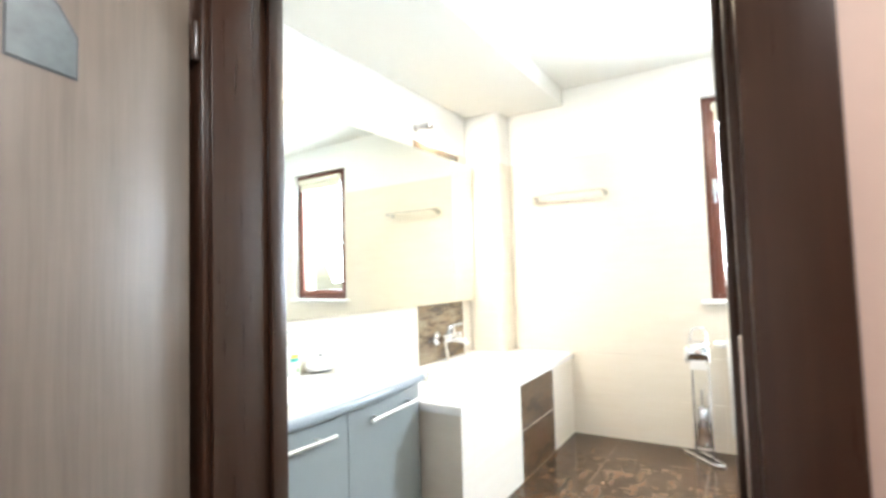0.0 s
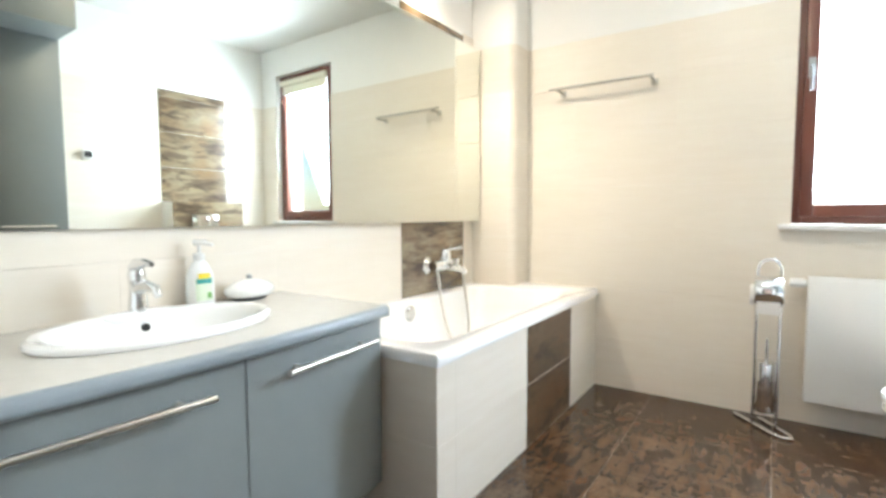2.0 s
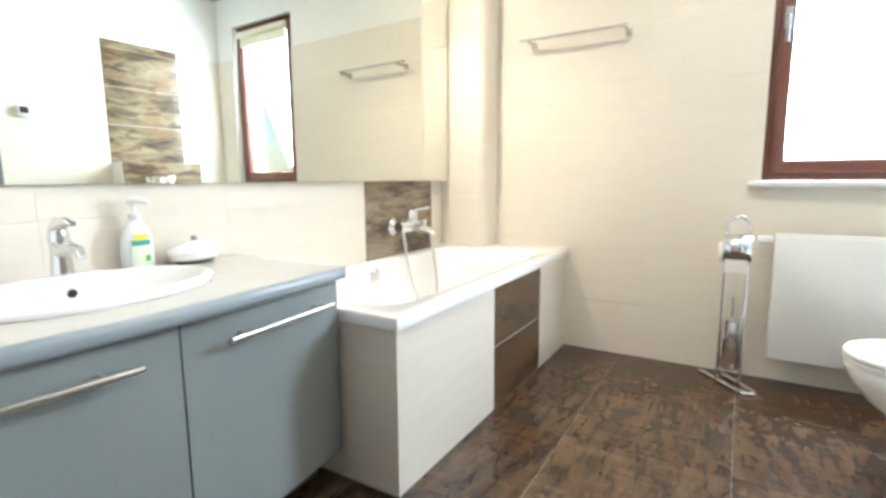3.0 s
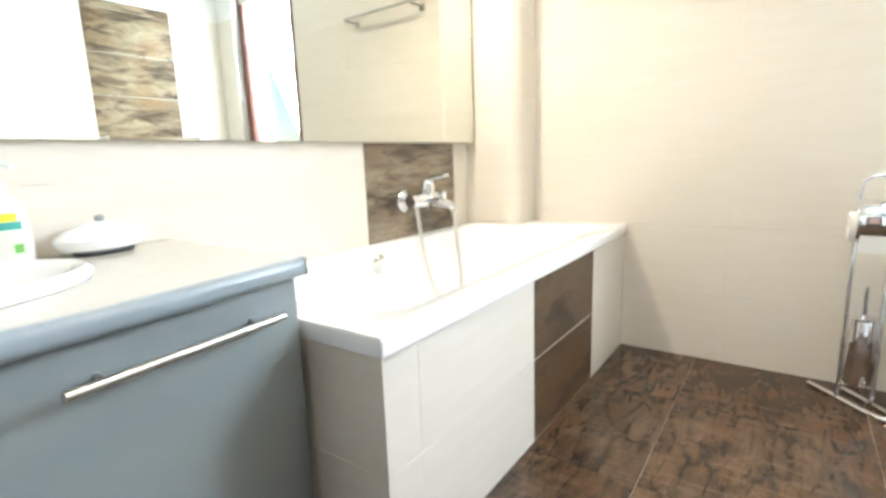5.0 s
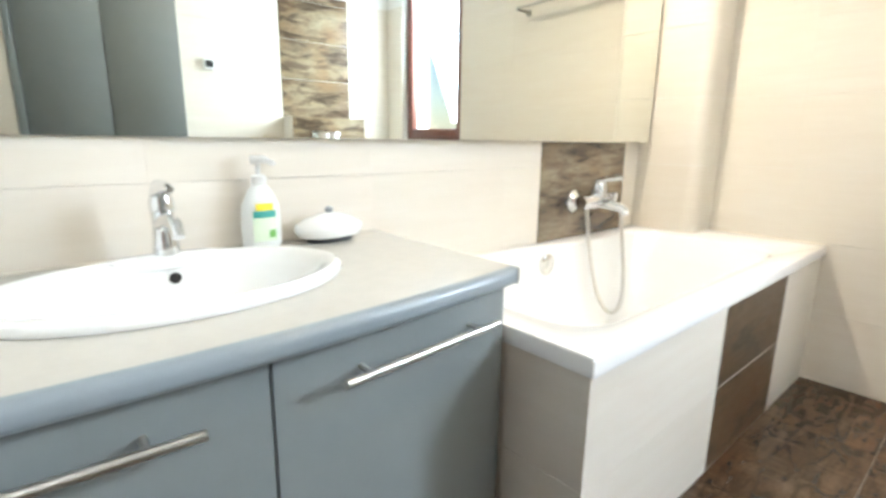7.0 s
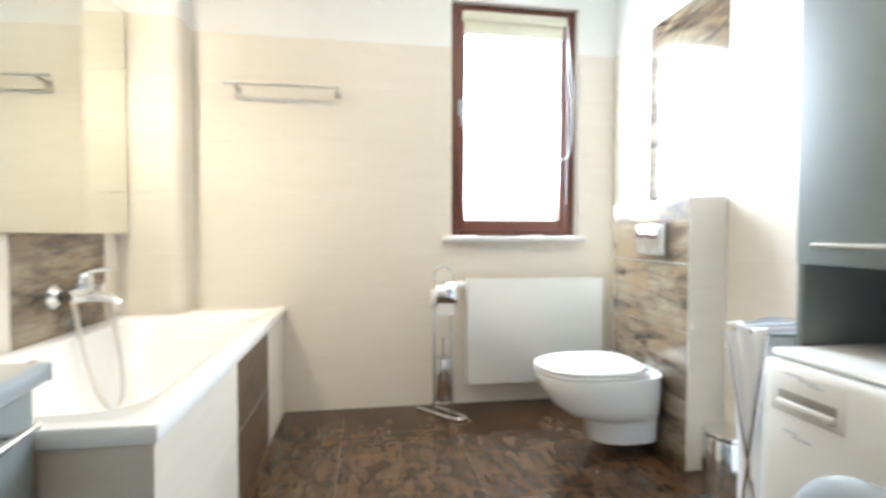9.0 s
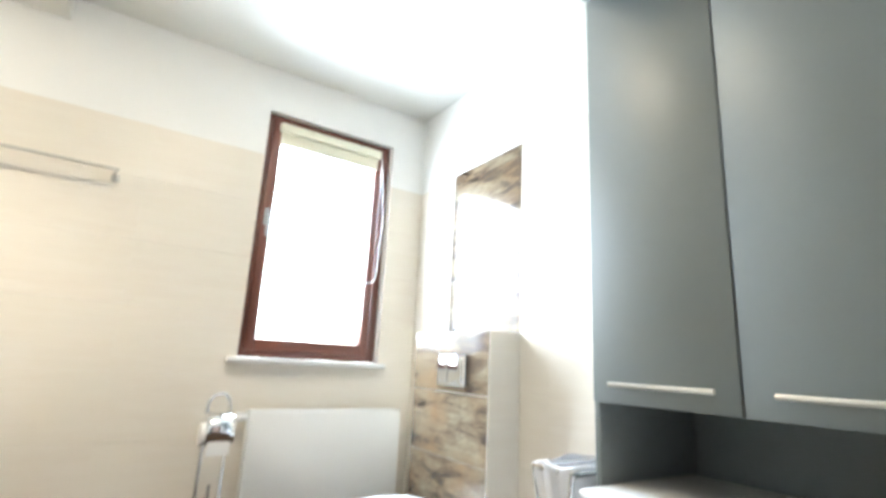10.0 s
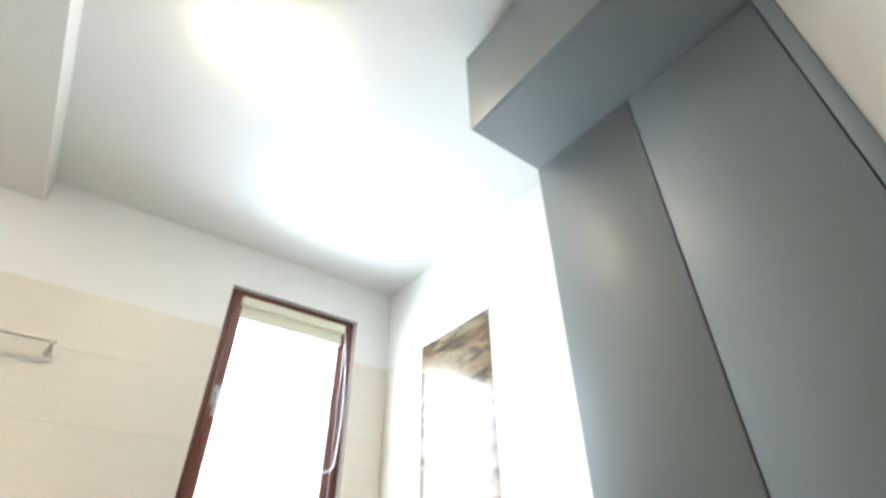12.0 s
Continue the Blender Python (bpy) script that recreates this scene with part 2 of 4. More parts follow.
def box(bm, x0, x1, y0, y1, z0, z1, bevel=0.0, seg=2):
    v = [bm.verts.new(c) for c in ((x0, y0, z0), (x1, y0, z0), (x1, y1, z0), (x0, y1, z0), (x0, y0, z1), (x1, y0, z1), (x1, y1, z1), (x0, y1, z1))]
    f = [bm.faces.new([v[i] for i in q]) for q in ((3, 2, 1, 0), (4, 5, 6, 7), (0, 1, 5, 4), (1, 2, 6, 5), (2, 3, 7, 6), (3, 0, 4, 7))]
    if bevel:
        edges = list({e for q in f for e in q.edges})
        bmesh.ops.bevel(bm, geom=edges, offset=bevel, segments=seg, profile=0.5, affect="EDGES")
    return bm


def block(x0, x1, y0, y1, z0, z1, bevel=0.0, seg=2):
    return box(bmesh.new(), x0, x1, y0, y1, z0, z1, bevel, seg)


def tube(points, r, n=12, bm=None, closed=False):
    """A round rod that follows points."""
    bm = bm or bmesh.new()
    pts = [Vector(p) for p in points]
    rings, up = [], None
    for i, p in enumerate(pts):
        if closed:
            d = pts[(i + 1) % len(pts)] - pts[i - 1]
        else:
            d = pts[min(i + 1, len(pts) - 1)] - pts[max(i - 1, 0)]
        d.normalize()
        if up is None:
            up = d.orthogonal().normalized()
        up = (up - d * up.dot(d)).normalized()
        side = d.cross(up)
        rr = r[i] if isinstance(r, (list, tuple)) else r
        rings.append([bm.verts.new(p + (up * math.cos(a) + side * math.sin(a)) * rr) for a in (2 * math.pi * k / n for k in range(n))])
    pairs = list(zip(rings, rings[1:])) + ([(rings[-1], rings[0])] if closed else [])
    for a, b in pairs:
        for k in range(n):
            bm.faces.new((a[k], a[(k + 1) % n], b[(k + 1) % n], b[k]))
    if not closed:
        bm.faces.new(rings[0][::-1])
        bm.faces.new(rings[-1])
    return bm


def lathe(profile, center=(0, 0, 0), n=32, ax="z", sx=1.0, sy=1.0, bm=None, caps=(True, True)):
    """Turns (radius, height) pairs round an axis; sx and sy make it oval."""
    bm = bm or bmesh.new()
    cx, cy, cz = center
    rings = []
    for r, h in profile:
        ring = []
        for k in range(n):
            a = 2 * math.pi * k / n
            u, w = r * math.cos(a) * sx, r * math.sin(a) * sy
            p = {"z": (cx + u, cy + w, cz + h), "x": (cx + h, cy + u, cz + w), "y": (cx + w, cy + h, cz + u)}[ax]
            ring.append(bm.verts.new(p))
        rings.append(ring)
    for a, b in zip(rings, rings[1:]):
        for k in range(n):
            bm.faces.new((a[k], a[(k + 1) % n], b[(k + 1) % n], b[k]))
    if caps[0]:
        bm.faces.new(rings[0][::-1])
    if caps[1]:
        bm.faces.new(rings[-1])
    return bm


def loft(rings, bm=None, caps=(True, True)):
    """Skins a list of rings, each a list of points of equal number."""
    bm = bm or bmesh.new()
    vs = [[bm.verts.new(p) for p in r] for r in rings]
    n = len(vs[0])
    for a, b in zip(vs, vs[1:]):
        for k in range(n):
            bm.faces.new((a[k], a[(k + 1) % n], b[(k + 1) % n], b[k]))
    if caps[0]:
        bm.faces.new(vs[0][::-1])
    if caps[1]:
        bm.faces.new(vs[-1])
    return bm


def prism(poly, z0, z1, bm=None):
    return loft([[(x, y, z0) for x, y in poly], [(x, y, z1) for x, y in poly]], bm)


def arc(cx, cy, r, a0, a1, n):
    return [(cx + r * math.cos(radians(a0 + (a1 - a0) * k / n)), cy + r * math.sin(radians(a0 + (a1 - a0) * k / n))) for k in range(n + 1)]


def to_mesh(name, bm, material, smooth=40):
    bmesh.ops.recalc_face_normals(bm, faces=bm.faces)
    me = bpy.data.meshes.new(name)
    if smooth:
        for f in bm.faces:
            f.smooth = True
        lim = radians(smooth)
        for e in bm.edges:
            if len(e.link_faces) != 2 or e.calc_face_angle(0) > lim:
                e.smooth = False
    bm.to_mesh(me)
    bm.free()
    me.materials.append(material)
    return me


def thing(name, label, category, bm=None, material=None, at=(0, 0, 0), group="", kind="", smooth=40):
    """A top-level thing: a mesh, or an empty that parents its parts."""
    ob = new(name, to_mesh(name, bm, material, smooth) if bm else None)
    ob.location = at
    return tagged(ob, label, category, group, kind)


def part(name, bm, material, parent, label="", smooth=40):
    ob = new(name, to_mesh(name, bm, material, smooth))
    ob.parent = parent
    if not parent.parent:
        ob.matrix_parent_inverse = Matrix.Translation(-parent.location)
    return tagged(ob, label)


def struct(name, label, category, bm, material):
    return thing(name, label, category, bm, material, kind="structure", smooth=30)


# ---- plan of the room ----
XR, YD, ZC = 2.84, -3.0, 2.73          # right wall, door wall, ceiling
TILE_TOP = 2.175
WX0, WX1, WZ0, WZ1 = 1.785, 2.60, 1.035, 2.46   # window opening
DX0, DX1, DZ, DW = 0.985, 1.985, 2.07, 0.19        # door opening and wall thickness
TUB_X, TUB_Y, TUB_Z = 0.80, -1.79, 0.62
VAN_Y, VAN_Z = -1.795, 0.77

floor = struct("floor", "dark brown patchy stoneware tiled floor", "floor", block(-0.2, 3.3, -5.6, 0.2, -0.15, -0.0025), DGROUT)
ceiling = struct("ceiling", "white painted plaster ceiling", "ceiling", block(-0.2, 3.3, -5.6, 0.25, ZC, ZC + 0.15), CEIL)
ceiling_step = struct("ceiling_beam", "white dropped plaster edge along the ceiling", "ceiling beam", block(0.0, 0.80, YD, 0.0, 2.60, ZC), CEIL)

bm = bmesh.new()
box(bm, -0.2, WX0, 0.008, 0.30, -0.1, ZC)
box(bm, WX1, XR + 0.2, 0.008, 0.30, -0.1, ZC)
box(bm, WX0, WX1, 0.008, 0.30, -0.1, WZ0 - 0.03)
box(bm, WX0, WX1, 0.008, 0.30, WZ1, ZC)
wall_north = struct("wall_north", "wall with beige tiles below white paint", "wall", bm, PAINT)
wall_west = struct("wall_west", "wall with beige tiles behind the mirror", "wall", block(-0.2, -0.008, YD - DW, 0.008, -0.1, ZC), PAINT)
wall_east = struct("wall_east", "wall with beige tiles below white paint", "wall", block(XR + 0.008, XR + 0.2, YD - DW, 0.008, -0.1, ZC), PAINT)
bm = bmesh.new()
box(bm, -0.008, DX0 - 0.03, YD - DW, YD, -0.1, ZC)
box(bm, DX1 + 0.03, XR + 0.008, YD - DW, YD, -0.1, ZC)
box(bm, DX0 - 0.03, DX1 + 0.03, YD - DW, YD, DZ + 0.03, ZC)
wall_south = struct("wall_south", "white painted wall with the doorway", "wall", bm, PAINT)
bm = bmesh.new()
box(bm, 0.6, 0.75, -5.6, YD - DW - 0.004, -0.1, ZC)
box(bm, 3.1, 3.25, -5.6, YD - DW - 0.004, -0.1, ZC)
box(bm, 0.6, 3.25, -5.6, -5.45, -0.1, ZC)
wall_hall = struct("wall_hall", "pinkish painted hall walls", "wall", bm, HALL)
bm = bmesh.new()
box(bm, 0.75, DX0 - 0.03, YD - DW - 0.006, YD - DW - 0.002, 0, ZC)
box(bm, DX1 + 0.03, 3.1, YD - DW - 0.006, YD - DW - 0.002, 0, ZC)
box(bm, DX0 - 0.03, DX1 + 0.03, YD - DW - 0.006, YD - DW - 0.002, DZ + 0.03, ZC)
part("hall_plaster", bm, HALL, wall_hall)

wall_pier = struct("wall_pier", "short beige wall pier beside the tall cabinet", "wall", block(2.36, XR + 0.008, YD + 0.0, -2.677, 0, ZC), BEIGE)

# pipe chase in the corner, with a rounded edge
chase_poly = [(-0.006, 0.006), (-0.006, -0.19)] + arc(0.25, -0.135, 0.055, -90, 0, 8) + [(0.305, 0.006)]
chase = struct("pipe_chase", "rounded corner column, tiled beige below white paint", "column", prism(chase_poly, 0.0, ZC), PAINT)

# ---- window ----
window_1 = tagged(new("window_1"), "mahogany-brown wooden window, closed and glazed", "window", kind="structure")
FY0, FY1 = 0.05, 0.115
bm = bmesh.new()
part("sill", block(WX0 - 0.055, WX1 + 0.03, -0.055, 0.11, WZ0 - 0.032, WZ0 - 0.002, 0.006), SILL, window_1, "white stone window sill")
fr = 0.045
part("frame_stile", block(WX0, WX0 + fr, FY0, FY1, WZ0, WZ1, 0.004), MAHOG, window_1)
part("frame_stile", block(WX1 - 0.05, WX1 - 0.05 + fr, FY0, FY1, WZ0, WZ1, 0.004), MAHOG, window_1)
part("frame_rail", block(WX0 + fr, WX1 - 0.05, FY0 + 0.002, FY1, WZ0, WZ0 + fr, 0.004), MAHOGX, window_1)
part("frame_rail", block(WX0 + fr, WX1 - 0.05, FY0 + 0.002, FY1, WZ1 - fr, WZ1, 0.004), MAHOGX, window_1)
part("reveal_strip", block(WX1 - 0.005, WX1, FY0, FY1, WZ0, WZ1), PAINT, window_1, "white plastered reveal")
sx0, sx1, sz0, sz1 = WX0 + 0.03, WX1 - 0.065, WZ0 + 0.035, WZ1 - 0.03
sash = part("sash", block(sx0, sx0 + 0.06, FY0 - 0.02, FY1 - 0.015, sz0, sz1, 0.008), MAHOG, window_1)
part("sash_stile", block(sx1 - 0.046, sx1, FY0 - 0.02, FY1 - 0.015, sz0, sz1, 0.008), MAHOG, window_1)
part("sash_rail", block(sx0 + 0.06, sx1 - 0.046, FY0 - 0.018, FY1 - 0.015, sz0, sz0 + 0.065, 0.008), MAHOGX, window_1)
part("sash_rail", block(sx0 + 0.06, sx1 - 0.046, FY0 - 0.018, FY1 - 0.015, sz1 - 0.06, sz1, 0.008), MAHOGX, window_1)
pane = part("pane", block(sx0 + 0.055, sx1 - 0.042, 0.062, 0.068, sz0 + 0.06, sz1 - 0.055), GLASS, window_1)
pane.visible_shadow = False
bm = tube([(sx0 + 0.03, FY0 - 0.02, 1.82), (sx0 + 0.03, FY0 - 0.055, 1.82), (sx0 + 0.03, FY0 - 0.065, 1.81), (sx0 + 0.03, FY0 - 0.065, 1.70)], 0.009)
box(bm, sx0 + 0.015, sx0 + 0.045, FY0 - 0.026, FY0 - 0.019, 1.77, 1.87, 0.002)
part("handle", bm, GREYP, window_1, "grey metal window handle")

# roller blind in its cassette, rolled nearly all the way up
blind = thing("roller_blind", "cream roller blind rolled up under the window head", "blind", at=(2.15, FY0 - 0.03, sz1))
part("cassette", block(sx0 + 0.035, sx1 - 0.02, FY0 - 0.062, FY0 - 0.022, sz1 - 0.085, sz1 - 0.030, 0.012, 3), BLIND, blind)
part("cloth", block(sx0 + 0.05, sx1 - 0.035, FY0 - 0.032, FY0 - 0.029, sz1 - 0.155, sz1 - 0.08), BLIND, blind)
part("bottom_bar", block(sx0 + 0.05, sx1 - 0.035, FY0 - 0.036, FY0 - 0.026, sz1 - 0.165, sz1 - 0.153, 0.003), STEEL, blind)
chain = [(sx1 - 0.022, FY0 - 0.045, sz1 - 0.06)]
for k in range(13):
    f = k / 12
    chain.append((sx1 - 0.022 + 0.030 * math.sin(f * math.pi * 0.9), FY0 - 0.06 - 0.03 * f, sz1 - 0.1 - 0.78 * f))
chain += [(sx1 - 0.03, FY0 - 0.09, sz1 - 0.91), (sx1 - 0.07, FY0 - 0.09, sz1 - 0.925)]
part("pull_cord", tube(chain, 0.004, 6), PLASTIC, blind, "white hanging pull cord")

# ---- outdoors ----
ground = struct("ground", "mown green lawn outside the window", "ground", block(-60, 60, 0.6, 120, -3.3, -3.0), GRASS)


def tree(x, y, h, r, seed):
    rnd = random.Random(seed)
    t = thing("tree", "leafy green garden tree on the lawn", "tree", at=(x, y, -3.0), group="garden trees")
    limbs = tube([(x, y, -3.0), (x + 0.1, y, -3 + h * 0.35), (x, y + 0.1, -3 + h * 0.7)], [0.16, 0.12, 0.05], 8)
    for k in range(6):
        a = rnd.uniform(0, 6.28)
        z = -3 + h * rnd.uniform(0.3, 0.6)
        tube([(x, y, z), (x + math.cos(a) * r * 0.6, y + math.sin(a) * r * 0.6, z + h * 0.2)], [0.05, 0.02], 6, limbs)
    part("trunk", limbs, BARK, t)
    crown = bmesh.new()
    for k in range(900):
        a, u = rnd.uniform(0, 6.28), rnd.uniform(-1, 1)
        rr = r * (rnd.random() ** 0.4) * (0.8 + 0.3 * math.sin(3 * a + seed))
        c = Vector((x + rr * math.cos(a) * math.sqrt(1 - u * u), y + rr * math.sin(a) * math.sqrt(1 - u * u), -3 + h * 0.68 + u * h * 0.33))
        d1 = Vector((rnd.uniform(-1, 1), rnd.uniform(-1, 1), rnd.uniform(-1, 1))).normalized() * 0.16
        d2 = d1.orthogonal().normalized() * 0.10
        crown.faces.new([crown.verts.new(c + w) for w in (d1, d2, -d1, -d2)])
    part("crown", crown, LEAF, t, smooth=0)


HAZE = Mat("bright_hazy_sky", 1.0)
HAZE.color((0.8, 0.8, 0.8))
HAZE.b.inputs["Emission Color"].default_value = (0.95, 0.98, 1.0, 1)
HAZE.b.inputs["Emission Strength"].default_value = 2.5
struct("backdrop", "bright hazy white sky in the distance", "sky", block(-50, 60, 60, 60.2, -3.0, 60), HAZE.m)
for k, (tx, ty, th, tr) in enumerate(((3.6, 14, 3.8, 1.7), (6.5, 16, 4.1, 2.0), (10.5, 18, 4.5, 2.2), (-0.5, 17, 3.8, 1.8))):
    tree(tx, ty, th, tr, k)

# ---- door, jamb and leaf ----
door_1 = tagged(new("door_1"), "dark brown veneered door frame of the bathroom", "door frame", kind="structure")
JY0, JY1 = YD - DW - 0.012, YD + 0.012
part("jamb", block(DX0 - 0.034, DX0, JY0, JY1 - 0.02, 0, DZ, 0.003), VENEER_SHADED, door_1)
part("jamb", block(DX1, DX1 + 0.034, JY0, JY1 - 0.02, 0, DZ, 0.003), VENEER_SHADED, door_1)
part("head", block(DX0 - 0.034, DX1 + 0.034, JY0, JY1 - 0.02, DZ, DZ + 0.034, 0.003), VENEER_SHADED, door_1)
part("stop", block(DX0 + 0.001, DX0 + 0.016, YD - 0.055, YD - 0.008, 0, DZ, 0.005), VENEER_SHADED, door_1)
part("stop", block(DX1 - 0.016, DX1 - 0.001, YD - 0.055, YD - 0.008, 0, DZ, 0.005), VENEER_SHADED, door_1)
for x0, x1 in ((DX0 - 0.105, DX0 - 0.012), (DX1 + 0.012, DX1 + 0.105)):
    part("casing", block(x0, x1, JY0 - 0.016, JY0 + 0.004, 0, DZ + 0.09, 0.005), VENEER_SHADED, door_1)
    part("casing", block(x0, x1, YD + 0.002, YD + 0.016, 0, DZ + 0.09, 0.005), VENEER_SHADED, door_1)
part("casing_head", block(DX0 - 0.012, DX1 + 0.012, JY0 - 0.0155, JY0 + 0.004, DZ + 0.012, DZ + 0.09, 0.005), VENEER_SHADED, door_1)
part("casing_head", block(DX0 - 0.012, DX1 + 0.012, YD + 0.002, YD + 0.0155, DZ + 0.012, DZ + 0.09, 0.005), VENEER_SHADED, door_1)
part("strike_plate", block(DX1 - 0.003, DX1 + 0.002, JY0 + 0.02, JY0 + 0.045, 0.95, 1.17, 0.001), STEEL, door_1, "worn brass-coloured strike plate")

leaf = thing("door_leaf", "dark brown door leaf, wide open, with angular glass pane", "door", at=(DX0 - 0.05, JY0 - 0.03, 0.008))
LX0, LX1 = DX0 - 0.075, DX0 - 0.036
LYH, LYE = JY0 - 0.030, JY0 - 0.030 - 0.88
gy0, gy1, gz0 = LYH - 0.325, LYH - 0.222, 1.64
part("panel", block(LX0, LX1, LYE, LYH, 0.008, 2.04, 0.003), VENEER_LIT, leaf)


def facet(e, x0, x1):
    """The pane's outline: a box with a cut corner, e larger all round."""
    pts = [(gy0 - e, gz0 - e + 0.012), (gy1 + e, gz0 - e), (gy1 + e, gz0 + 0.075 + e), (gy1 - 0.030 + e, gz0 + 0.125 + e), (gy0 - e, gz0 + 0.19 + e)]
    return loft([[(x, y, z) for y, z in pts] for x in (x0, x1)])


glass = part("glass_pane", facet(0.0, LX1 - 0.01, LX1 + 0.003), DOORGLASS, leaf, "marbled grey faceted glass")
part("pane_edge", facet(0.004, LX1 - 0.01, LX1 + 0.0012), GREYDARK, glass)
for z in (0.25, 1.8):
    part("hinge", lathe([(0.008, -0.045), (0.009, -0.04), (0.009, 0.04), (0.008, 0.045)], (DX0 - 0.024, JY0 - 0.024, z), 12), VENEER_SHADED, leaf)

# ---- bathtub ----
tub = thing("bathtub", "white acrylic built-in bathtub with a wide rim", "bathtub", at=(0.38, -0.9, 0))
ix0, ix1, iy0, iy1, ir = 0.085, 0.705, -1.68, -0.275, 0.14


def rounded(x0, x1, y0, y1, r, n=6):
    return arc(x1 - r, y1 - r, r, 0, 90, n) + arc(x0 + r, y1 - r, r, 90, 180, n) + arc(x0 + r, y0 + r, r, 180, 270, n) + arc(x1 - r, y0 + r, r, 270, 360, n)


def ring(x0, x1, y0, y1, r, z):
    return [(x, y, z) for x, y in rounded(x0, x1, y0, y1, r)]


bm = loft([
    ring(0.0, TUB_X + 0.004, TUB_Y - 0.004, 0.0, 0.004, TUB_Z - 0.042),
    ring(0.0, TUB_X + 0.004, TUB_Y - 0.004, 0.0, 0.006, TUB_Z - 0.006),
    ring(0.0, TUB_X, TUB_Y, 0.0, 0.008, TUB_Z),
    ring(ix0 - 0.012, ix1 + 0.012, iy0 - 0.012, iy1 + 0.012, ir, TUB_Z - 0.001),
    ring(ix0, ix1, iy0, iy1, ir, TUB_Z - 0.010),
    ring(ix0 + 0.015, ix1 - 0.015, iy0 + 0.03, iy1 - 0.05, ir, TUB_Z - 0.12),
    ring(ix0 + 0.045, ix1 - 0.045, iy0 + 0.08, iy1 - 0.18, ir, TUB_Z - 0.32),
    ring(ix0 + 0.10, ix1 - 0.10, iy0 + 0.14, iy1 - 0.30, ir, TUB_Z - 0.40),
], caps=(False, True))
part("shell", bm, ACRYL, tub)
part("overflow", lathe([(0.043, 0.0), (0.043, 0.008), (0.034, 0.014), (0.010, 0.016)], (ix0 + 0.008, -1.03, 0.555), 24, "x"), CHROME, tub, "round chrome overflow cap")
part("drain", lathe([(0.03, 0), (0.03, 0.004), (0.02, 0.006)], (0.37, -1.2, TUB_Z - 0.40), 20), CHROME, tub)
tub_wall = struct("tub_surround", "masonry bath surround clad in beige and brown tiles", "tub surround", block(0.008, TUB_X - 0.016, TUB_Y + 0.014, -0.002, 0, 0.16), GROUT)
bm = bmesh.new()
box(bm, TUB_X - 0.06, TUB_X - 0.0165, TUB_Y + 0.014, -0.002, 0.16, TUB_Z - 0.043)
box(bm, 0.008, TUB_X - 0.06, TUB_Y + 0.014, TUB_Y + 0.06, 0.16, TUB_Z - 0.043)
part("masonry", bm, GROUT, tub_wall)

# ---- bath mixer with shower hose ----
mixer = thing("bath_mixer", "chrome wall-mounted bath mixer with a hanging hose", "tap", at=(0.03, -0.66, 0.78))
mixer.scale = (1.2, 1.2, 1.2)
MY, MZ = -0.655, 0.785
part("body", tube([(0.060, MY - 0.10, MZ), (0.062, MY - 0.04, MZ), (0.062, MY + 0.04, MZ), (0.060, MY + 0.10, MZ)], [0.025, 0.030, 0.030, 0.025], 16), CHROME, mixer)
for dy in (-0.075, 0.075):
    part("rosette", lathe([(0.043, 0.0), (0.042, 0.012), (0.026, 0.028), (0.018, 0.05)], (0.004, MY + dy, MZ), 24, "x"), CHROME, mixer)
part("cartridge", lathe([(0.026, -0.01), (0.030, 0.03), (0.028, 0.055), (0.016, 0.068)], (0.066, MY, MZ + 0.012), 20), CHROME, mixer)
part("lever", tube([(0.066, MY, MZ + 0.072), (0.10, MY, MZ + 0.086), (0.165, MY, MZ + 0.092)], [0.016, 0.011, 0.007], 12), CHROME, mixer)
part("spout", tube([(0.066, MY, MZ - 0.005), (0.12, MY, MZ - 0.008), (0.17, MY, MZ - 0.018), (0.188, MY, MZ - 0.034)], [0.022, 0.019, 0.016, 0.013], 14), CHROME, mixer)
hose = []
for k in range(33):
    a = math.pi * k / 32
    hose.append((0.085 + 0.075 * math.sin(a) ** 0.6, MY + 0.02 - 0.115 * math.cos(a), MZ - 0.02 - 0.40 * math.sin(a) ** 0.5))
part("hose", tube(hose, 0.0075, 10), STEEL, mixer, "ribbed metal shower hose")
part("hand_shower_holder", tube([(0.085, MY + 0.075, MZ - 0.03), (0.09, MY + 0.075, MZ + 0.03)], [0.011, 0.014], 12), CHROME, mixer)

# ---- vanity ----


def front_x(y):
    """Front edge of the worktop, which bulges gently before the basin."""
    f = (VAN_Y - y) / 1.35
    return 0.595 + 0.050 * math.sin(math.pi * min(max(f, 0), 1) ** 0.9)


vanity = thing("vanity_cabinet", "blue-grey laminate vanity cabinet with two doors", "cabinet", at=(0.3, -2.45, 0.0))
VY1 = YD + 0.004
GAP_Y = -2.375
part("body", block(0.004, 0.535, VY1 + 0.002, VAN_Y - 0.030, 0.12, VAN_Z - 0.15), GREY, vanity)
part("side_panel", block(0.004, 0.535, VAN_Y - 0.0295, VAN_Y - 0.012, 0.12, VAN_Z - 0.037), GREY, vanity)
part("front_rail", block(0.520, 0.535, VY1 + 0.002, VAN_Y - 0.030, VAN_Z - 0.149, VAN_Z - 0.037), GREY, vanity)
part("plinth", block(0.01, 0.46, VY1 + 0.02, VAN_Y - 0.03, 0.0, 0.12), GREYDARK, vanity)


def door_front(y0, y1, z0, z1):
    n = 10
    back = [(0.5375, y0 + (y1 - y0) * k / n) for k in range(n + 1)]
    front = [(front_x(y) - 0.032, y) for x, y in back]
    return prism(front + back[::-1], z0, z1)


doors = []
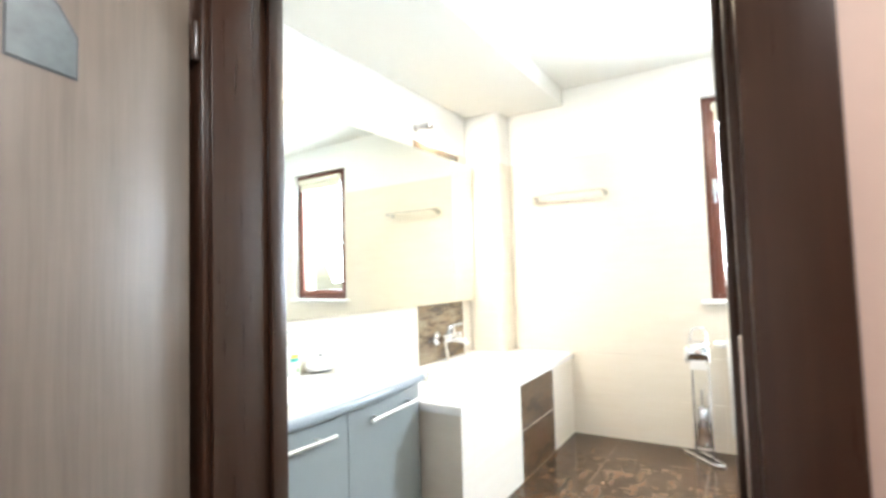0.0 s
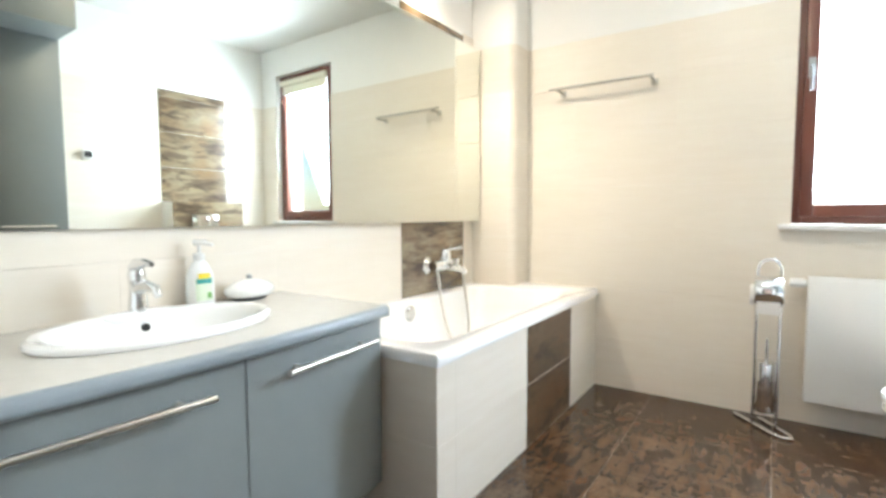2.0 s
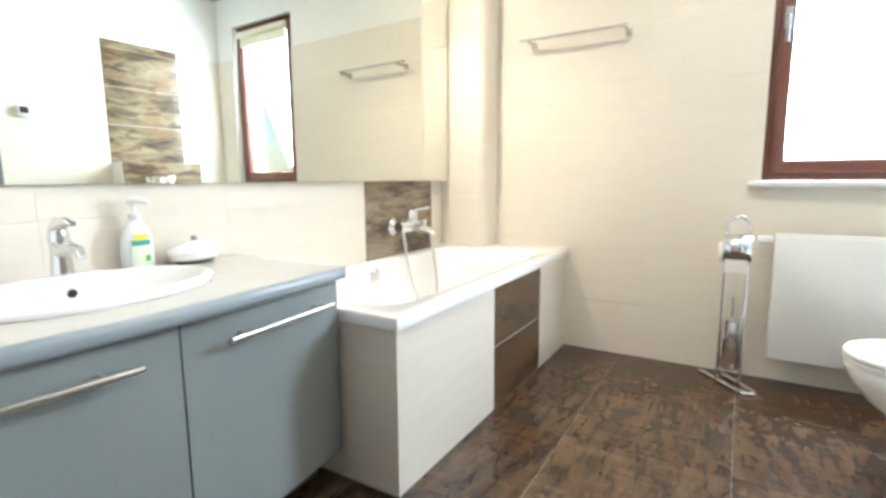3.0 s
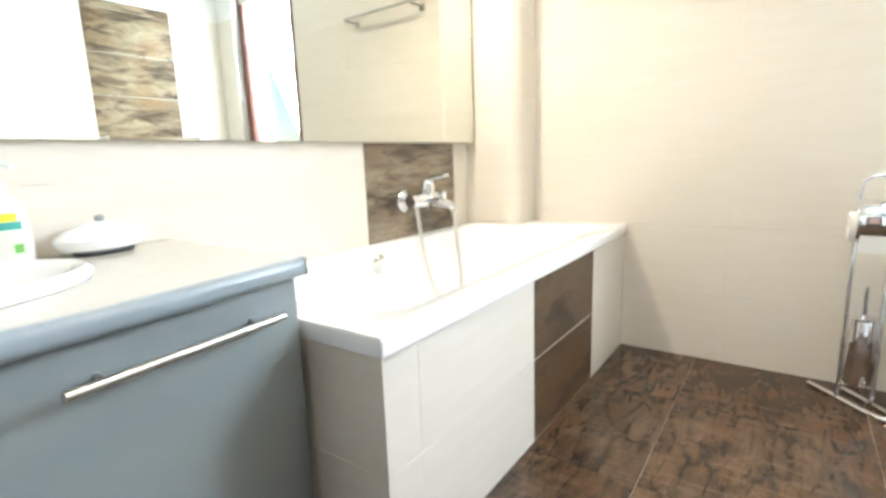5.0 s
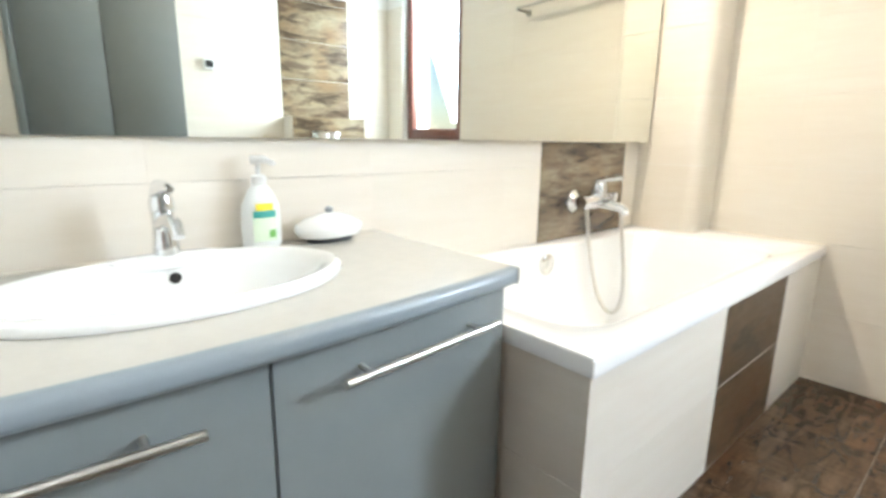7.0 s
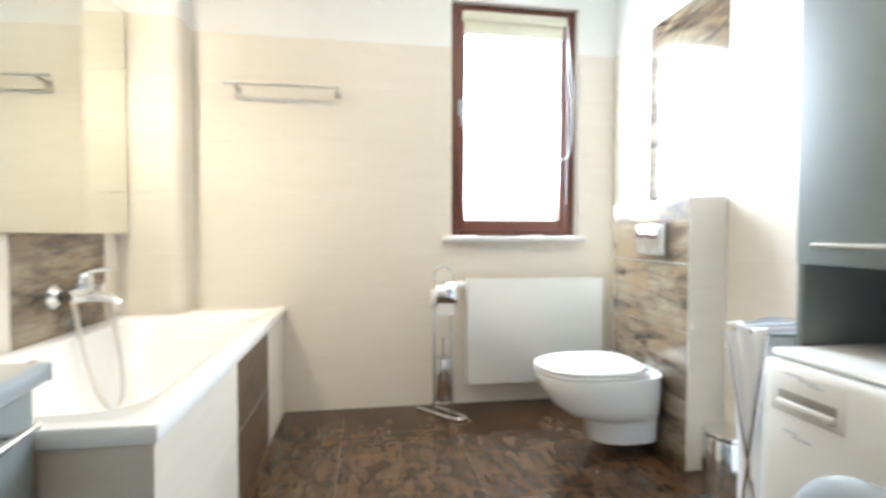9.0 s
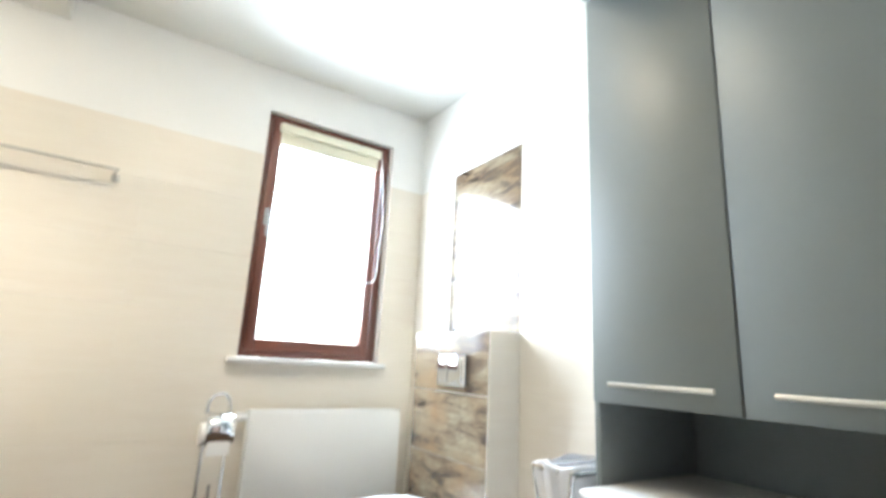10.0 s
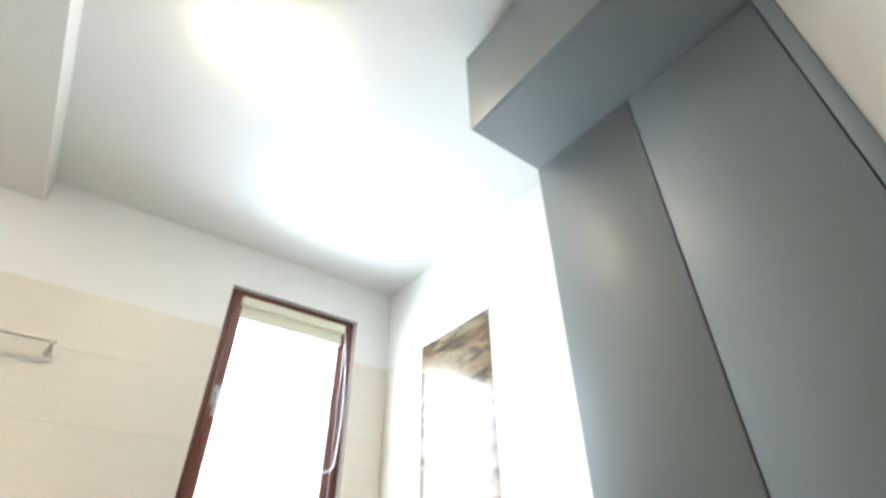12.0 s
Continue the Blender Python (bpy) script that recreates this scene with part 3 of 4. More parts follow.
for y0, y1 in ((VY1 + 0.004, GAP_Y - 0.003), (GAP_Y + 0.003, VAN_Y - 0.012)):
    doors.append(part("door", door_front(y0, y1, 0.125, VAN_Z - 0.045), GREY, vanity))


def bar_handle(y0, y1, z, parent):
    ym = (y0 + y1) / 2
    x = [front_x(y) + 0.010 for y in (y0, ym, y1)]
    ob = part("handle", tube([(x[0] + (x[2] - x[0]) * k / 4, y0 + (y1 - y0) * k / 4, z) for k in range(5)], 0.0080, 12), STEEL, parent, "brushed metal bar handle")
    d = (y1 - y0) * 0.14
    for y in (y0 + d, y1 - d):
        part("post", tube([(front_x(y) - 0.032, y, z), (front_x(y) + 0.008, y, z)], 0.0055, 10), STEEL, parent)
    return ob


bar_handle(-2.96, -2.48, 0.664, doors[0])
bar_handle(-2.27, -1.88, 0.664, doors[1])

worktop = thing("worktop", "grey postformed worktop with a rounded front edge", "worktop", at=(0.3, -2.45, VAN_Z), )
SX, SY = 0.300, -2.415            # basin centre
n = 24
lips = []
for k in range(n + 1):
    y = VY1 + 0.001 + (VAN_Y - VY1 - 0.001) * k / n
    fx = front_x(y)
    prof = [(fx - 0.021, VAN_Z), (fx - 0.021, VAN_Z - 0.042), (fx - 0.016, VAN_Z - 0.042)]
    prof += [(fx - 0.016 + 0.016 * math.cos(a), VAN_Z - 0.026 + 0.016 * math.sin(a)) for a in (radians(-90 + 90 * j / 5) for j in range(1, 6))]
    prof += [(fx - 0.018 + 0.018 * math.cos(a), VAN_Z - 0.018 + 0.018 * math.sin(a)) for a in (radians(90 * j / 6) for j in range(6))]
    lips.append([(px, y, pz) for px, pz in prof])


def slab_row(y, x0, x1):
    return [(x0, y, VAN_Z - 0.036), (x1, y, VAN_Z - 0.036), (x1, y, VAN_Z), (x0, y, VAN_Z)]


CUT = 0.29
slab = bmesh.new()
for ya, yb in ((VY1 + 0.001, SY - CUT), (SY + CUT, VAN_Y)):
    loft([slab_row(ya + (yb - ya) * k / 6, 0.002, front_x(ya + (yb - ya) * k / 6) - 0.0212) for k in range(7)], slab)
hole = [(SY - CUT * math.cos(math.pi * k / 24), 0.187 * math.sin(math.pi * k / 24)) for k in range(25)]
loft([slab_row(y, 0.002, SX - w) for y, w in hole], slab)
loft([slab_row(y, SX + w, front_x(y) - 0.0212) for y, w in hole], slab)
part("slab", slab, WORKTOP, worktop)
# Cool window light is painted into the edge as a darker blue-grey.
part("front_edge", loft(lips), plain("worktop_edge_cool_light", (0.26, 0.30, 0.325), 0.30, vary=0.05, scale=200, bump=0.03), worktop, "rounded front edge, tinted blue-grey by painted window light")
part("back_strip", block(0.002, 0.012, VY1 + 0.002, VAN_Y - 0.002, VAN_Z + 0.0005, VAN_Z + 0.006, 0.002), GROUT, worktop, "pale sealing strip")
part("end_cap", block(front_x(VAN_Y) - 0.024, front_x(VAN_Y) + 0.002, VAN_Y - 0.001, VAN_Y + 0.002, VAN_Z - 0.040, VAN_Z + 0.001, 0.0008), CHROME, worktop)

basin = thing("washbasin", "white oval ceramic washbasin set into the worktop", "washbasin", at=(SX, SY, VAN_Z))
prof = [(0.985, 0.001), (1.0, 0.008), (0.995, 0.018), (0.96, 0.026), (0.90, 0.024), (0.86, 0.014), (0.80, -0.010), (0.66, -0.070), (0.42, -0.115), (0.16, -0.128), (0.02, -0.130)]
part("bowl", lathe(prof, (SX, SY, VAN_Z), 64, "z", 0.206, 0.318, caps=(False, True)), CERAM, basin)
part("tap_ledge", lathe([(0.9, 0.0), (1.0, 0.010), (0.97, 0.024), (0.7, 0.030), (0.1, 0.031)], (SX - 0.183, SY + 0.015, VAN_Z), 32, "z", 0.026, 0.12), CERAM, basin)
part("overflow_hole", lathe([(0.012, 0.0), (0.012, 0.003), (0.008, 0.0035)], (SX - 0.154, SY + 0.020, VAN_Z - 0.020), 20, "x"), BLACKP, basin, "dark round overflow hole")
part("drain", lathe([(0.03, 0.0), (0.03, 0.004), (0.012, 0.005)], (SX, SY, VAN_Z - 0.129), 20), CHROME, basin)

tap = thing("basin_tap", "chrome single-lever basin tap", "tap", at=(SX - 0.20, SY + 0.02, VAN_Z + 0.03))
TX, TY, TZ = SX - 0.186, SY + 0.015, VAN_Z + 0.029
part("body", lathe([(0.028, 0), (0.027, 0.02), (0.022, 0.06), (0.024, 0.09), (0.026, 0.11), (0.022, 0.125), (0.008, 0.130)], (TX, TY, TZ), 24), CHROME, tap)
part("spout", tube([(TX + 0.005, TY, TZ + 0.065), (TX + 0.06, TY, TZ + 0.082), (TX + 0.11, TY, TZ + 0.076), (TX + 0.125, TY, TZ + 0.055)], [0.020, 0.017, 0.014, 0.012], 16), CHROME, tap)
part("lever", tube([(TX - 0.012, TY, TZ + 0.128), (TX + 0.01, TY, TZ + 0.142), (TX + 0.06, TY, TZ + 0.150), (TX + 0.095, TY, TZ + 0.146)], [0.020, 0.020, 0.011, 0.007], 14), CHROME, tap)

bottle = thing("soap_dispenser", "clear liquid soap bottle with a white pump", "soap bottle", at=(0.08, -2.165, VAN_Z))
BX, BY, BZ = 0.048, -2.165, VAN_Z + 0.001
part("bottle", lathe([(0.9, 0), (1.0, 0.008), (1.02, 0.06), (0.95, 0.11), (0.62, 0.145), (0.40, 0.158), (0.38, 0.168)], (BX, BY, BZ), 32, "z", 0.029, 0.050), SOAP, bottle)
part("liquid", lathe([(0.85, 0.004), (0.93, 0.012), (0.95, 0.06), (0.88, 0.10), (0.1, 0.104)], (BX, BY, BZ), 28, "z", 0.028, 0.049), plain("pale_green_soap", (0.72, 0.80, 0.70), 0.2), bottle)
part("collar", lathe([(0.018, 0.160), (0.019, 0.165), (0.019, 0.182), (0.012, 0.186)], (BX, BY, BZ), 20), PLASTIC, bottle)
part("pump", tube([(BX, BY, BZ + 0.18), (BX, BY, BZ + 0.215)], 0.006, 10), PLASTIC, bottle)
part("nozzle", tube([(BX - 0.012, BY - 0.01, BZ + 0.222), (BX + 0.015, BY + 0.01, BZ + 0.224), (BX + 0.045, BY + 0.025, BZ + 0.214)], [0.012, 0.010, 0.006], 10), PLASTIC, bottle)


def label_patch(y0, y1, z0, z1, lift):
    """A patch wrapped round the front of the bottle."""
    r = []
    for z in (z0, z1):
        r.append([])
        for k in range(9):
            y = y0 + (y1 - y0) * k / 8
            x = BX + (0.0299 + lift) * math.sqrt(max(0.0, 1 - ((y - BY) / 0.0520) ** 2))
            r[-1].append((x, y, z))
    bmx = bmesh.new()
    a = [bmx.verts.new(p) for p in r[0]]
    b = [bmx.verts.new(p) for p in r[1]]
    for k in range(8):
        bmx.faces.new((a[k], a[k + 1], b[k + 1], b[k]))
    return bmx


part("label", label_patch(BY - 0.030, BY + 0.030, BZ + 0.02, BZ + 0.098, 0.0006), LABELW, bottle, "pale green paper label")
part("label_cap", label_patch(BY - 0.022, BY + 0.022, BZ + 0.098, BZ + 0.116, 0.0006), YELLOW, bottle, "yellow label top")
part("label_band", label_patch(BY - 0.028, BY + 0.028, BZ + 0.080, BZ + 0.097, 0.0014), TEAL, bottle, "teal label band")
part("label_leaf", label_patch(BY + 0.008, BY + 0.026, BZ + 0.028, BZ + 0.048, 0.0014), GREENL, bottle, "green label motif")

dish = thing("soap_dish", "white covered soap dish with a grey knob", "soap dish", at=(0.070, -1.985, VAN_Z))
part("foot", lathe([(0.75, 0.0), (0.8, 0.006), (0.7, 0.010)], (0.070, -1.985, VAN_Z + 0.001), 28, "z", 0.052, 0.085), GREYDARK, dish, "dark grey rubber foot")
part("dish", lathe([(0.62, 0.008), (0.9, 0.016), (1.0, 0.030), (1.0, 0.036)], (0.070, -1.985, VAN_Z), 36, "z", 0.058, 0.100), CERAM, dish)
part("lid", lathe([(1.0, 0.037), (0.97, 0.048), (0.72, 0.064), (0.35, 0.076), (0.1, 0.080)], (0.070, -1.985, VAN_Z), 36, "z", 0.059, 0.101), CERAM, dish)
part("knob", lathe([(0.009, 0.076), (0.010, 0.086), (0.012, 0.090), (0.006, 0.095)], (0.070, -1.985, VAN_Z), 16), GREYP, dish, "grey metal knob")

# ---- mirror and its spotlights ----
MY0, MY1, MX0, MX1 = YD + 0.006, -0.225, 0.009, 0.066
mirror = thing("wall_mirror", "large frameless wall mirror above vanity and bathtub", "mirror",
               loft([[(0.002, MY0, z), (MX0, MY0, z), (MX1, MY1, z), (0.002, MY1, z)] for z in (1.047, 2.165)]), MIRROR, smooth=0)


def spotlight(y, yaw, tilt):
    s = thing("wall_spotlight", "small chrome spotlight mounted above the mirror", "lamp", at=(0.0, y, 2.32), group="spotlights above the mirror")
    part("wall_plate", lathe([(0.030, 0.0), (0.030, 0.010), (0.018, 0.020), (0.010, 0.06)], (0.001, y, 2.33), 24, "x"), CHROME, s)
    d = Vector((math.cos(tilt) * math.cos(yaw), math.cos(tilt) * math.sin(yaw), math.sin(tilt)))
    a = Vector((0.06, y, 2.335))
    part("head", tube([a - d * 0.02, a + d * 0.02, a + d * 0.07, a + d * 0.08], [0.016, 0.024, 0.027, 0.026], 20), CHROME, s)
    part("bezel", tube([a + d * 0.080, a + d * 0.086], [0.026, 0.024], 20), BLACKP, s, "black lamp rim")
    part("bulb", tube([a + d * 0.086, a + d * 0.088], [0.018, 0.016], 16), BULB, s)


spotlight(-0.955, radians(50), radians(8))

# twin glowing glass discs under the ceiling, with their cable
plafond = thing("ceiling_lamp", "twin frosted glass ceiling lamp, switched on", "lamp", at=(1.40, -1.40, ZC))
for lx, ly in ((1.29, -1.37), (1.52, -1.43)):
    part("shade", lathe([(0.09, -0.006), (0.115, -0.012), (0.12, -0.022), (0.08, -0.034), (0.01, -0.038)], (lx, ly, ZC), 28), FROST, plafond)
part("cable", tube([(1.29, -1.37, ZC - 0.006), (1.24, -1.53, ZC - 0.005), (1.19, -1.66, ZC - 0.005)], 0.006, 8), GREYP, plafond, "thin grey cable")

# ---- towel rail ----
rail = thing("towel_rail", "brushed metal towel rail mounted on the tiles", "towel rail", at=(0.78, 0, 1.90))
RZ = 1.872
for x in (0.56, 1.11):
    part("mount", block(x - 0.018, x + 0.018, -0.012, 0.0, RZ - 0.035, RZ + 0.002, 0.003), RAILM, rail)
    part("arm", block(x - 0.007, x + 0.007, -0.115, -0.011, RZ - 0.020, RZ - 0.006, 0.003), RAILM, rail)
part("bar", block(0.50, 1.125, -0.112, -0.088, RZ - 0.006, RZ + 0.006, 0.004), RAILM, rail)

# ---- radiator ----
RX0, RX1, RZ0, RZ1 = 1.866, 2.72, 0.145, 0.775
rad = thing("radiator", "white panel radiator under the window", "radiator", at=(2.26, -0.07, 0.16))
bm = block(RX0, RX1, -0.112, -0.098, RZ0, RZ1 - 0.01, 0.005)
box(bm, RX0, RX1, -0.048, -0.036, RZ0, RZ1 - 0.01, 0.004)
part("panel", bm, ENAMEL, rad)
npr = 16
for k in range(npr):
    x = RX0 + 0.03 + (RX1 - RX0 - 0.06) * (k + 0.5) / npr
    part("rib", loft([[(x - 0.009, -0.111, z), (x - 0.005, -0.111 - h, z), (x + 0.005, -0.111 - h, z), (x + 0.009, -0.111, z)] for z, h in ((RZ0 + 0.035, 0.0002), (RZ0 + 0.05, 0.0007), (RZ1 - 0.06, 0.0007), (RZ1 - 0.045, 0.0004))]), ENAMEL, rad)
for x in (RX0 - 0.002, RX1 - 0.002):
    part("side_cover", block(x, x + 0.005, -0.108, -0.038, RZ0 + 0.004, RZ1, 0.0015), ENAMEL, rad)
bm = bmesh.new()
for k in range(26):
    x = RX0 + 0.012 + (RX1 - RX0 - 0.03) * k / 26
    box(bm, x, x + 0.012, -0.097, -0.049, RZ1 - 0.012, RZ1 - 0.004)
box(bm, RX0 + 0.004, RX1 - 0.004, -0.106, -0.098, RZ1 - 0.012, RZ1, 0.002)
box(bm, RX0 + 0.004, RX1 - 0.004, -0.048, -0.040, RZ1 - 0.012, RZ1, 0.002)
part("top_grille", bm, ENAMEL, rad)
part("valve", lathe([(0.012, -0.004), (0.022, -0.012), (0.024, -0.05), (0.021, -0.075), (0.012, -0.078)], (RX0, -0.072, RZ1 - 0.035), 20, "x"), PLASTIC, rad, "white thermostatic valve head")
part("bracket", block(1.95, 1.98, -0.036, 0.0, RZ0 + 0.1, RZ1 - 0.1), ENAMEL, rad)
part("bracket", block(2.55, 2.58, -0.036, 0.0, RZ0 + 0.1, RZ1 - 0.1), ENAMEL, rad)

# ---- paper and brush stand ----
stand = thing("toilet_roll_stand", "chrome stand with toilet roll and brush holder", "stand", at=(1.72, -0.2, 0))
PX, PY = 1.70, -0.17
base = [(PX - 0.13, PY + 0.10, 0.009), (PX + 0.04, PY - 0.095, 0.009), (PX + 0.065, PY - 0.118, 0.009), (PX + 0.095, PY - 0.126, 0.009), (PX + 0.120, PY - 0.112, 0.009), (PX + 0.118, PY - 0.085, 0.009), (PX - 0.02, PY + 0.10, 0.009)]
part("base", tube(base, 0.0085, 12), CHROME, stand)
hoop = [(PX - 0.045, PY, 0.014), (PX - 0.045, PY, 0.80)]
hoop += [(PX + 0.005 - 0.05 * math.cos(a), PY, 0.80 + 0.06 * math.sin(a)) for a in (math.pi * k / 12 for k in range(1, 12))]
hoop += [(PX + 0.055, PY - 0.01, 0.79), (PX + 0.055, PY - 0.02, 0.014)]
part("hoop", tube(hoop, 0.008, 12), CHROME, stand)
part("roll_cover", lathe([(0.072, -0.06), (0.075, -0.055), (0.075, 0.055), (0.072, 0.06)], (PX + 0.005, PY - 0.06, 0.705), 28, "x"), CHROME, stand, "polished roll cover")
part("roll", lathe([(0.018, -0.078), (0.050, -0.078), (0.052, -0.074), (0.052, 0.058), (0.050, 0.062)], (PX + 0.004, PY - 0.06, 0.685), 28, "x"), PAPER, stand, "white toilet paper roll")
part("paper_sheet", block(PX - 0.045, PX + 0.052, PY - 0.1215, PY - 0.119, 0.60, 0.66), PAPER, stand, "hanging sheet of toilet paper")
part("holder_arm", tube([(PX - 0.045, PY, 0.69), (PX - 0.07, PY - 0.03, 0.69), (PX - 0.07, PY - 0.06, 0.69), (PX - 0.05, PY - 0.06, 0.69)], 0.006, 10), CHROME, stand)
part("brush_cup", lathe([(0.040, 0.0), (0.043, 0.004), (0.043, 0.25), (0.041, 0.255), (0.036, 0.25)], (PX + 0.005, PY - 0.015, 0.085), 28), CHROME, stand)
part("brush_lid", lathe([(0.044, 0.0), (0.044, 0.008), (0.012, 0.016)], (PX + 0.005, PY - 0.015, 0.336), 28), CHROME, stand)
part("brush_handle", tube([(PX + 0.005, PY - 0.015, 0.34), (PX + 0.005, PY - 0.015, 0.46)], [0.008, 0.007], 12), CHROME, stand)
part("cup_ring", tube([(PX - 0.045, PY, 0.20), (PX - 0.02, PY - 0.01, 0.20), (PX + 0.05, PY - 0.02, 0.20)], 0.005, 8), CHROME, stand)

# ---- toilet and its boxed cistern ----
QX, QY0, QY1, QZ = 2.66, -1.015, -0.355, 1.21
cistern = struct("cistern_box", "tiled cistern box behind the toilet", "cistern box", block(QX + 0.01, XR + 0.004, QY0 + 0.01, QY1 - 0.01, 0, QZ - 0.01), GROUT)
flush = thing("flush_plate", "chrome flush plate on the patchy tiles", "flush plate", at=(QX, -0.74, 1.03))
part("plate", block(QX - 0.016, QX - 0.001, -0.850, -0.610, 0.945, 1.095, 0.005), CHROME, flush)
part("button", block(QX - 0.021, QX - 0.016, -0.825, -0.710, 0.965, 1.075, 0.003), CHROME, flush)
part("button", block(QX - 0.021, QX - 0.016, -0.705, -0.635, 0.965, 1.075, 0.003), CHROME, flush)

toilet = thing("toilet", "white wall-hung ceramic toilet with closed lid", "toilet", at=(2.35, -0.745, 0.05))
TYC = -0.745


def egg(x0, x1, w, z, n=40, sq=0.0):
    """An outline that is round in front (x0) and squarer at the wall (x1)."""
    pts = []
    for k in range(n):
        a = 2 * math.pi * k / n
        c, s2 = math.cos(a), math.sin(a)
        p = 0.62 if c > 0 else 1.0
        px = (x0 + x1) / 2 + (x1 - x0) / 2 * math.copysign(abs(c) ** p, c)
        q = 0.7 if c > 0 else 0.92
        pts.append((px, TYC + 1.05 * w * math.copysign(abs(s2) ** q, s2), z - 0.04))
    return pts


bowl = loft([egg(2.36, QX - 0.001, 0.095, 0.095), egg(2.325, QX - 0.001, 0.115, 0.105), egg(2.30, QX - 0.001, 0.125, 0.20), egg(2.275, QX - 0.001, 0.132, 0.222),
             egg(2.20, QX - 0.001, 0.155, 0.240), egg(2.135, QX - 0.001, 0.172, 0.295), egg(2.085, QX - 0.001, 0.184, 0.365), egg(2.068, QX - 0.001, 0.189, 0.410), egg(2.075, QX - 0.001, 0.186, 0.428)])
part("bowl", bowl, CERAM, toilet)
part("seat", loft([egg(2.073, QX - 0.10, 0.185, 0.4295), egg(2.066, QX - 0.095, 0.190, 0.435), egg(2.066, QX - 0.095, 0.190, 0.444), egg(2.073, QX - 0.10, 0.185, 0.448)]), PLASTIC, toilet)
part("lid", loft([egg(2.071, QX - 0.10, 0.186, 0.4495), egg(2.064, QX - 0.092, 0.191, 0.455), egg(2.067, QX - 0.094, 0.189, 0.468), egg(2.09, QX - 0.11, 0.168, 0.478), egg(2.18, QX - 0.2, 0.09, 0.482)]), PLASTIC, toilet)
for dy in (-0.08, 0.08):
    part("hinge", tube([(QX - 0.085, TYC + dy - 0.02, 0.403), (QX - 0.085, TYC + dy + 0.02, 0.403)], 0.012, 12), CHROME, toilet)

# ---- pedal bin ----
bin_ob = thing("pedal_bin", "small polished steel pedal bin beside the cistern box", "waste bin", at=(2.68, -1.28, 0))
part("drum", lathe([(0.098, 0.0), (0.10, 0.005), (0.10, 0.255), (0.098, 0.258)], (2.675, -1.26, 0.002), 36), CHROME, bin_ob)
part("lid", lathe([(0.101, 0.259), (0.103, 0.265), (0.100, 0.278), (0.05, 0.290), (0.01, 0.292)], (2.675, -1.26, 0.002), 36), CHROME, bin_ob)
part("pedal", block(2.55, 2.59, -1.285, -1.235, 0.010, 0.018, 0.003), BLACKP, bin_ob)

# ---- laundry stand with white bag ----
hamper = thing("laundry_stand", "folding metal laundry stand holding a white cloth bag", "laundry bag", at=(2.49, -1.72, 0))
HX0, HX1, HY0, HY1, HZ = 2.33, 2.64, -1.80, -1.65, 0.775
part("rim", tube([(HX0, HY0, HZ), (HX1, HY0, HZ), (HX1, HY1, HZ), (HX0, HY1, HZ)], 0.008, 10, closed=True), CHROME, hamper)
for a, b in (((HX0, HY0), (HX0 + 0.04, HY1)), ((HX0, HY1), (HX0 + 0.04, HY0)), ((HX1, HY0), (HX1 - 0.03, HY1)), ((HX1, HY1), (HX1 - 0.03, HY0))):
    part("leg", tube([(a[0], a[1], HZ), (b[0], b[1], 0.008)], 0.008, 10), CHROME, hamper)
rings = []
rnd = random.Random(5)
for z, s in ((HZ + 0.016, 0.98), (HZ + 0.012, 1.06), (HZ - 0.02, 1.05), (HZ - 0.16, 0.92), (HZ - 0.36, 0.88), (HZ - 0.56, 0.84), (0.10, 0.70)):
    cx, cy = (HX0 + HX1) / 2, (HY0 + HY1) / 2
    rr = []
    for k in range(48):
        a = 2 * math.pi * k / 48
        c, sn = math.cos(a), math.sin(a)
        m = max(abs(c), abs(sn))
        f = s * (0.78 / m + 0.22) * (1 + 0.035 * math.sin(9 * a + z * 7) + 0.02 * rnd.uniform(-1, 1))
        rr.append((cx + c * f * (HX1 - HX0) / 2, cy + sn * f * (HY1 - HY0) / 2, z + 0.006 * math.sin(5 * a)))
    rings.append(rr)
part("bag", loft(rings, caps=(False, True)), CLOTH, hamper, "crumpled white cotton bag")

# ---- washing machine ----
CX, CY1, CYG, CY0 = 2.38, -1.835, -2.235, -2.635   # cabinet front and its ends
WXF, WY1, WY0, WZT = 2.265, CY1 - 0.022, CY1 - 0.022 - 0.60, 0.76
washer = thing("washing_machine", "white front-loading washing machine under the cabinet", "washing machine", at=(2.55, -2.28, 0))
part("casing", block(WXF + 0.03, 2.79, WY0, WY1, 0.02, WZT - 0.022, 0.012), WASHW, washer)
part("top", block(WXF + 0.02, 2.79, WY0, WY1, WZT - 0.02, WZT, 0.010), WASHW, washer)
part("front_panel", loft([[(x, y, z) for y, z in rounded(WY0 + e, WY1 - e, 0.10 + e, WZT - 0.022 - e, 0.02)] for x, e in ((WXF + 0.030, 0.0), (WXF + 0.008, 0.0), (WXF, 0.010))]), WASHW, washer)
drawer = part("detergent_drawer", block(WXF - 0.002, WXF + 0.004, WY1 - 0.225, WY1 - 0.03, 0.615, WZT - 0.040, 0.004), WASHW, washer)
# Flat darker strip: the grip recess's shade painted onto the drawer face.
part("drawer_grip", block(WXF - 0.0035, WXF - 0.0015, WY1 - 0.205, WY1 - 0.055, 0.65, 0.672, 0.001), plain("painted_recess_shade", (0.30, 0.28, 0.25), 0.4), drawer)
part("grip_lip", block(WXF - 0.010, WXF - 0.0015, WY1 - 0.205, WY1 - 0.055, 0.632, 0.65, 0.004), WASHW, drawer)
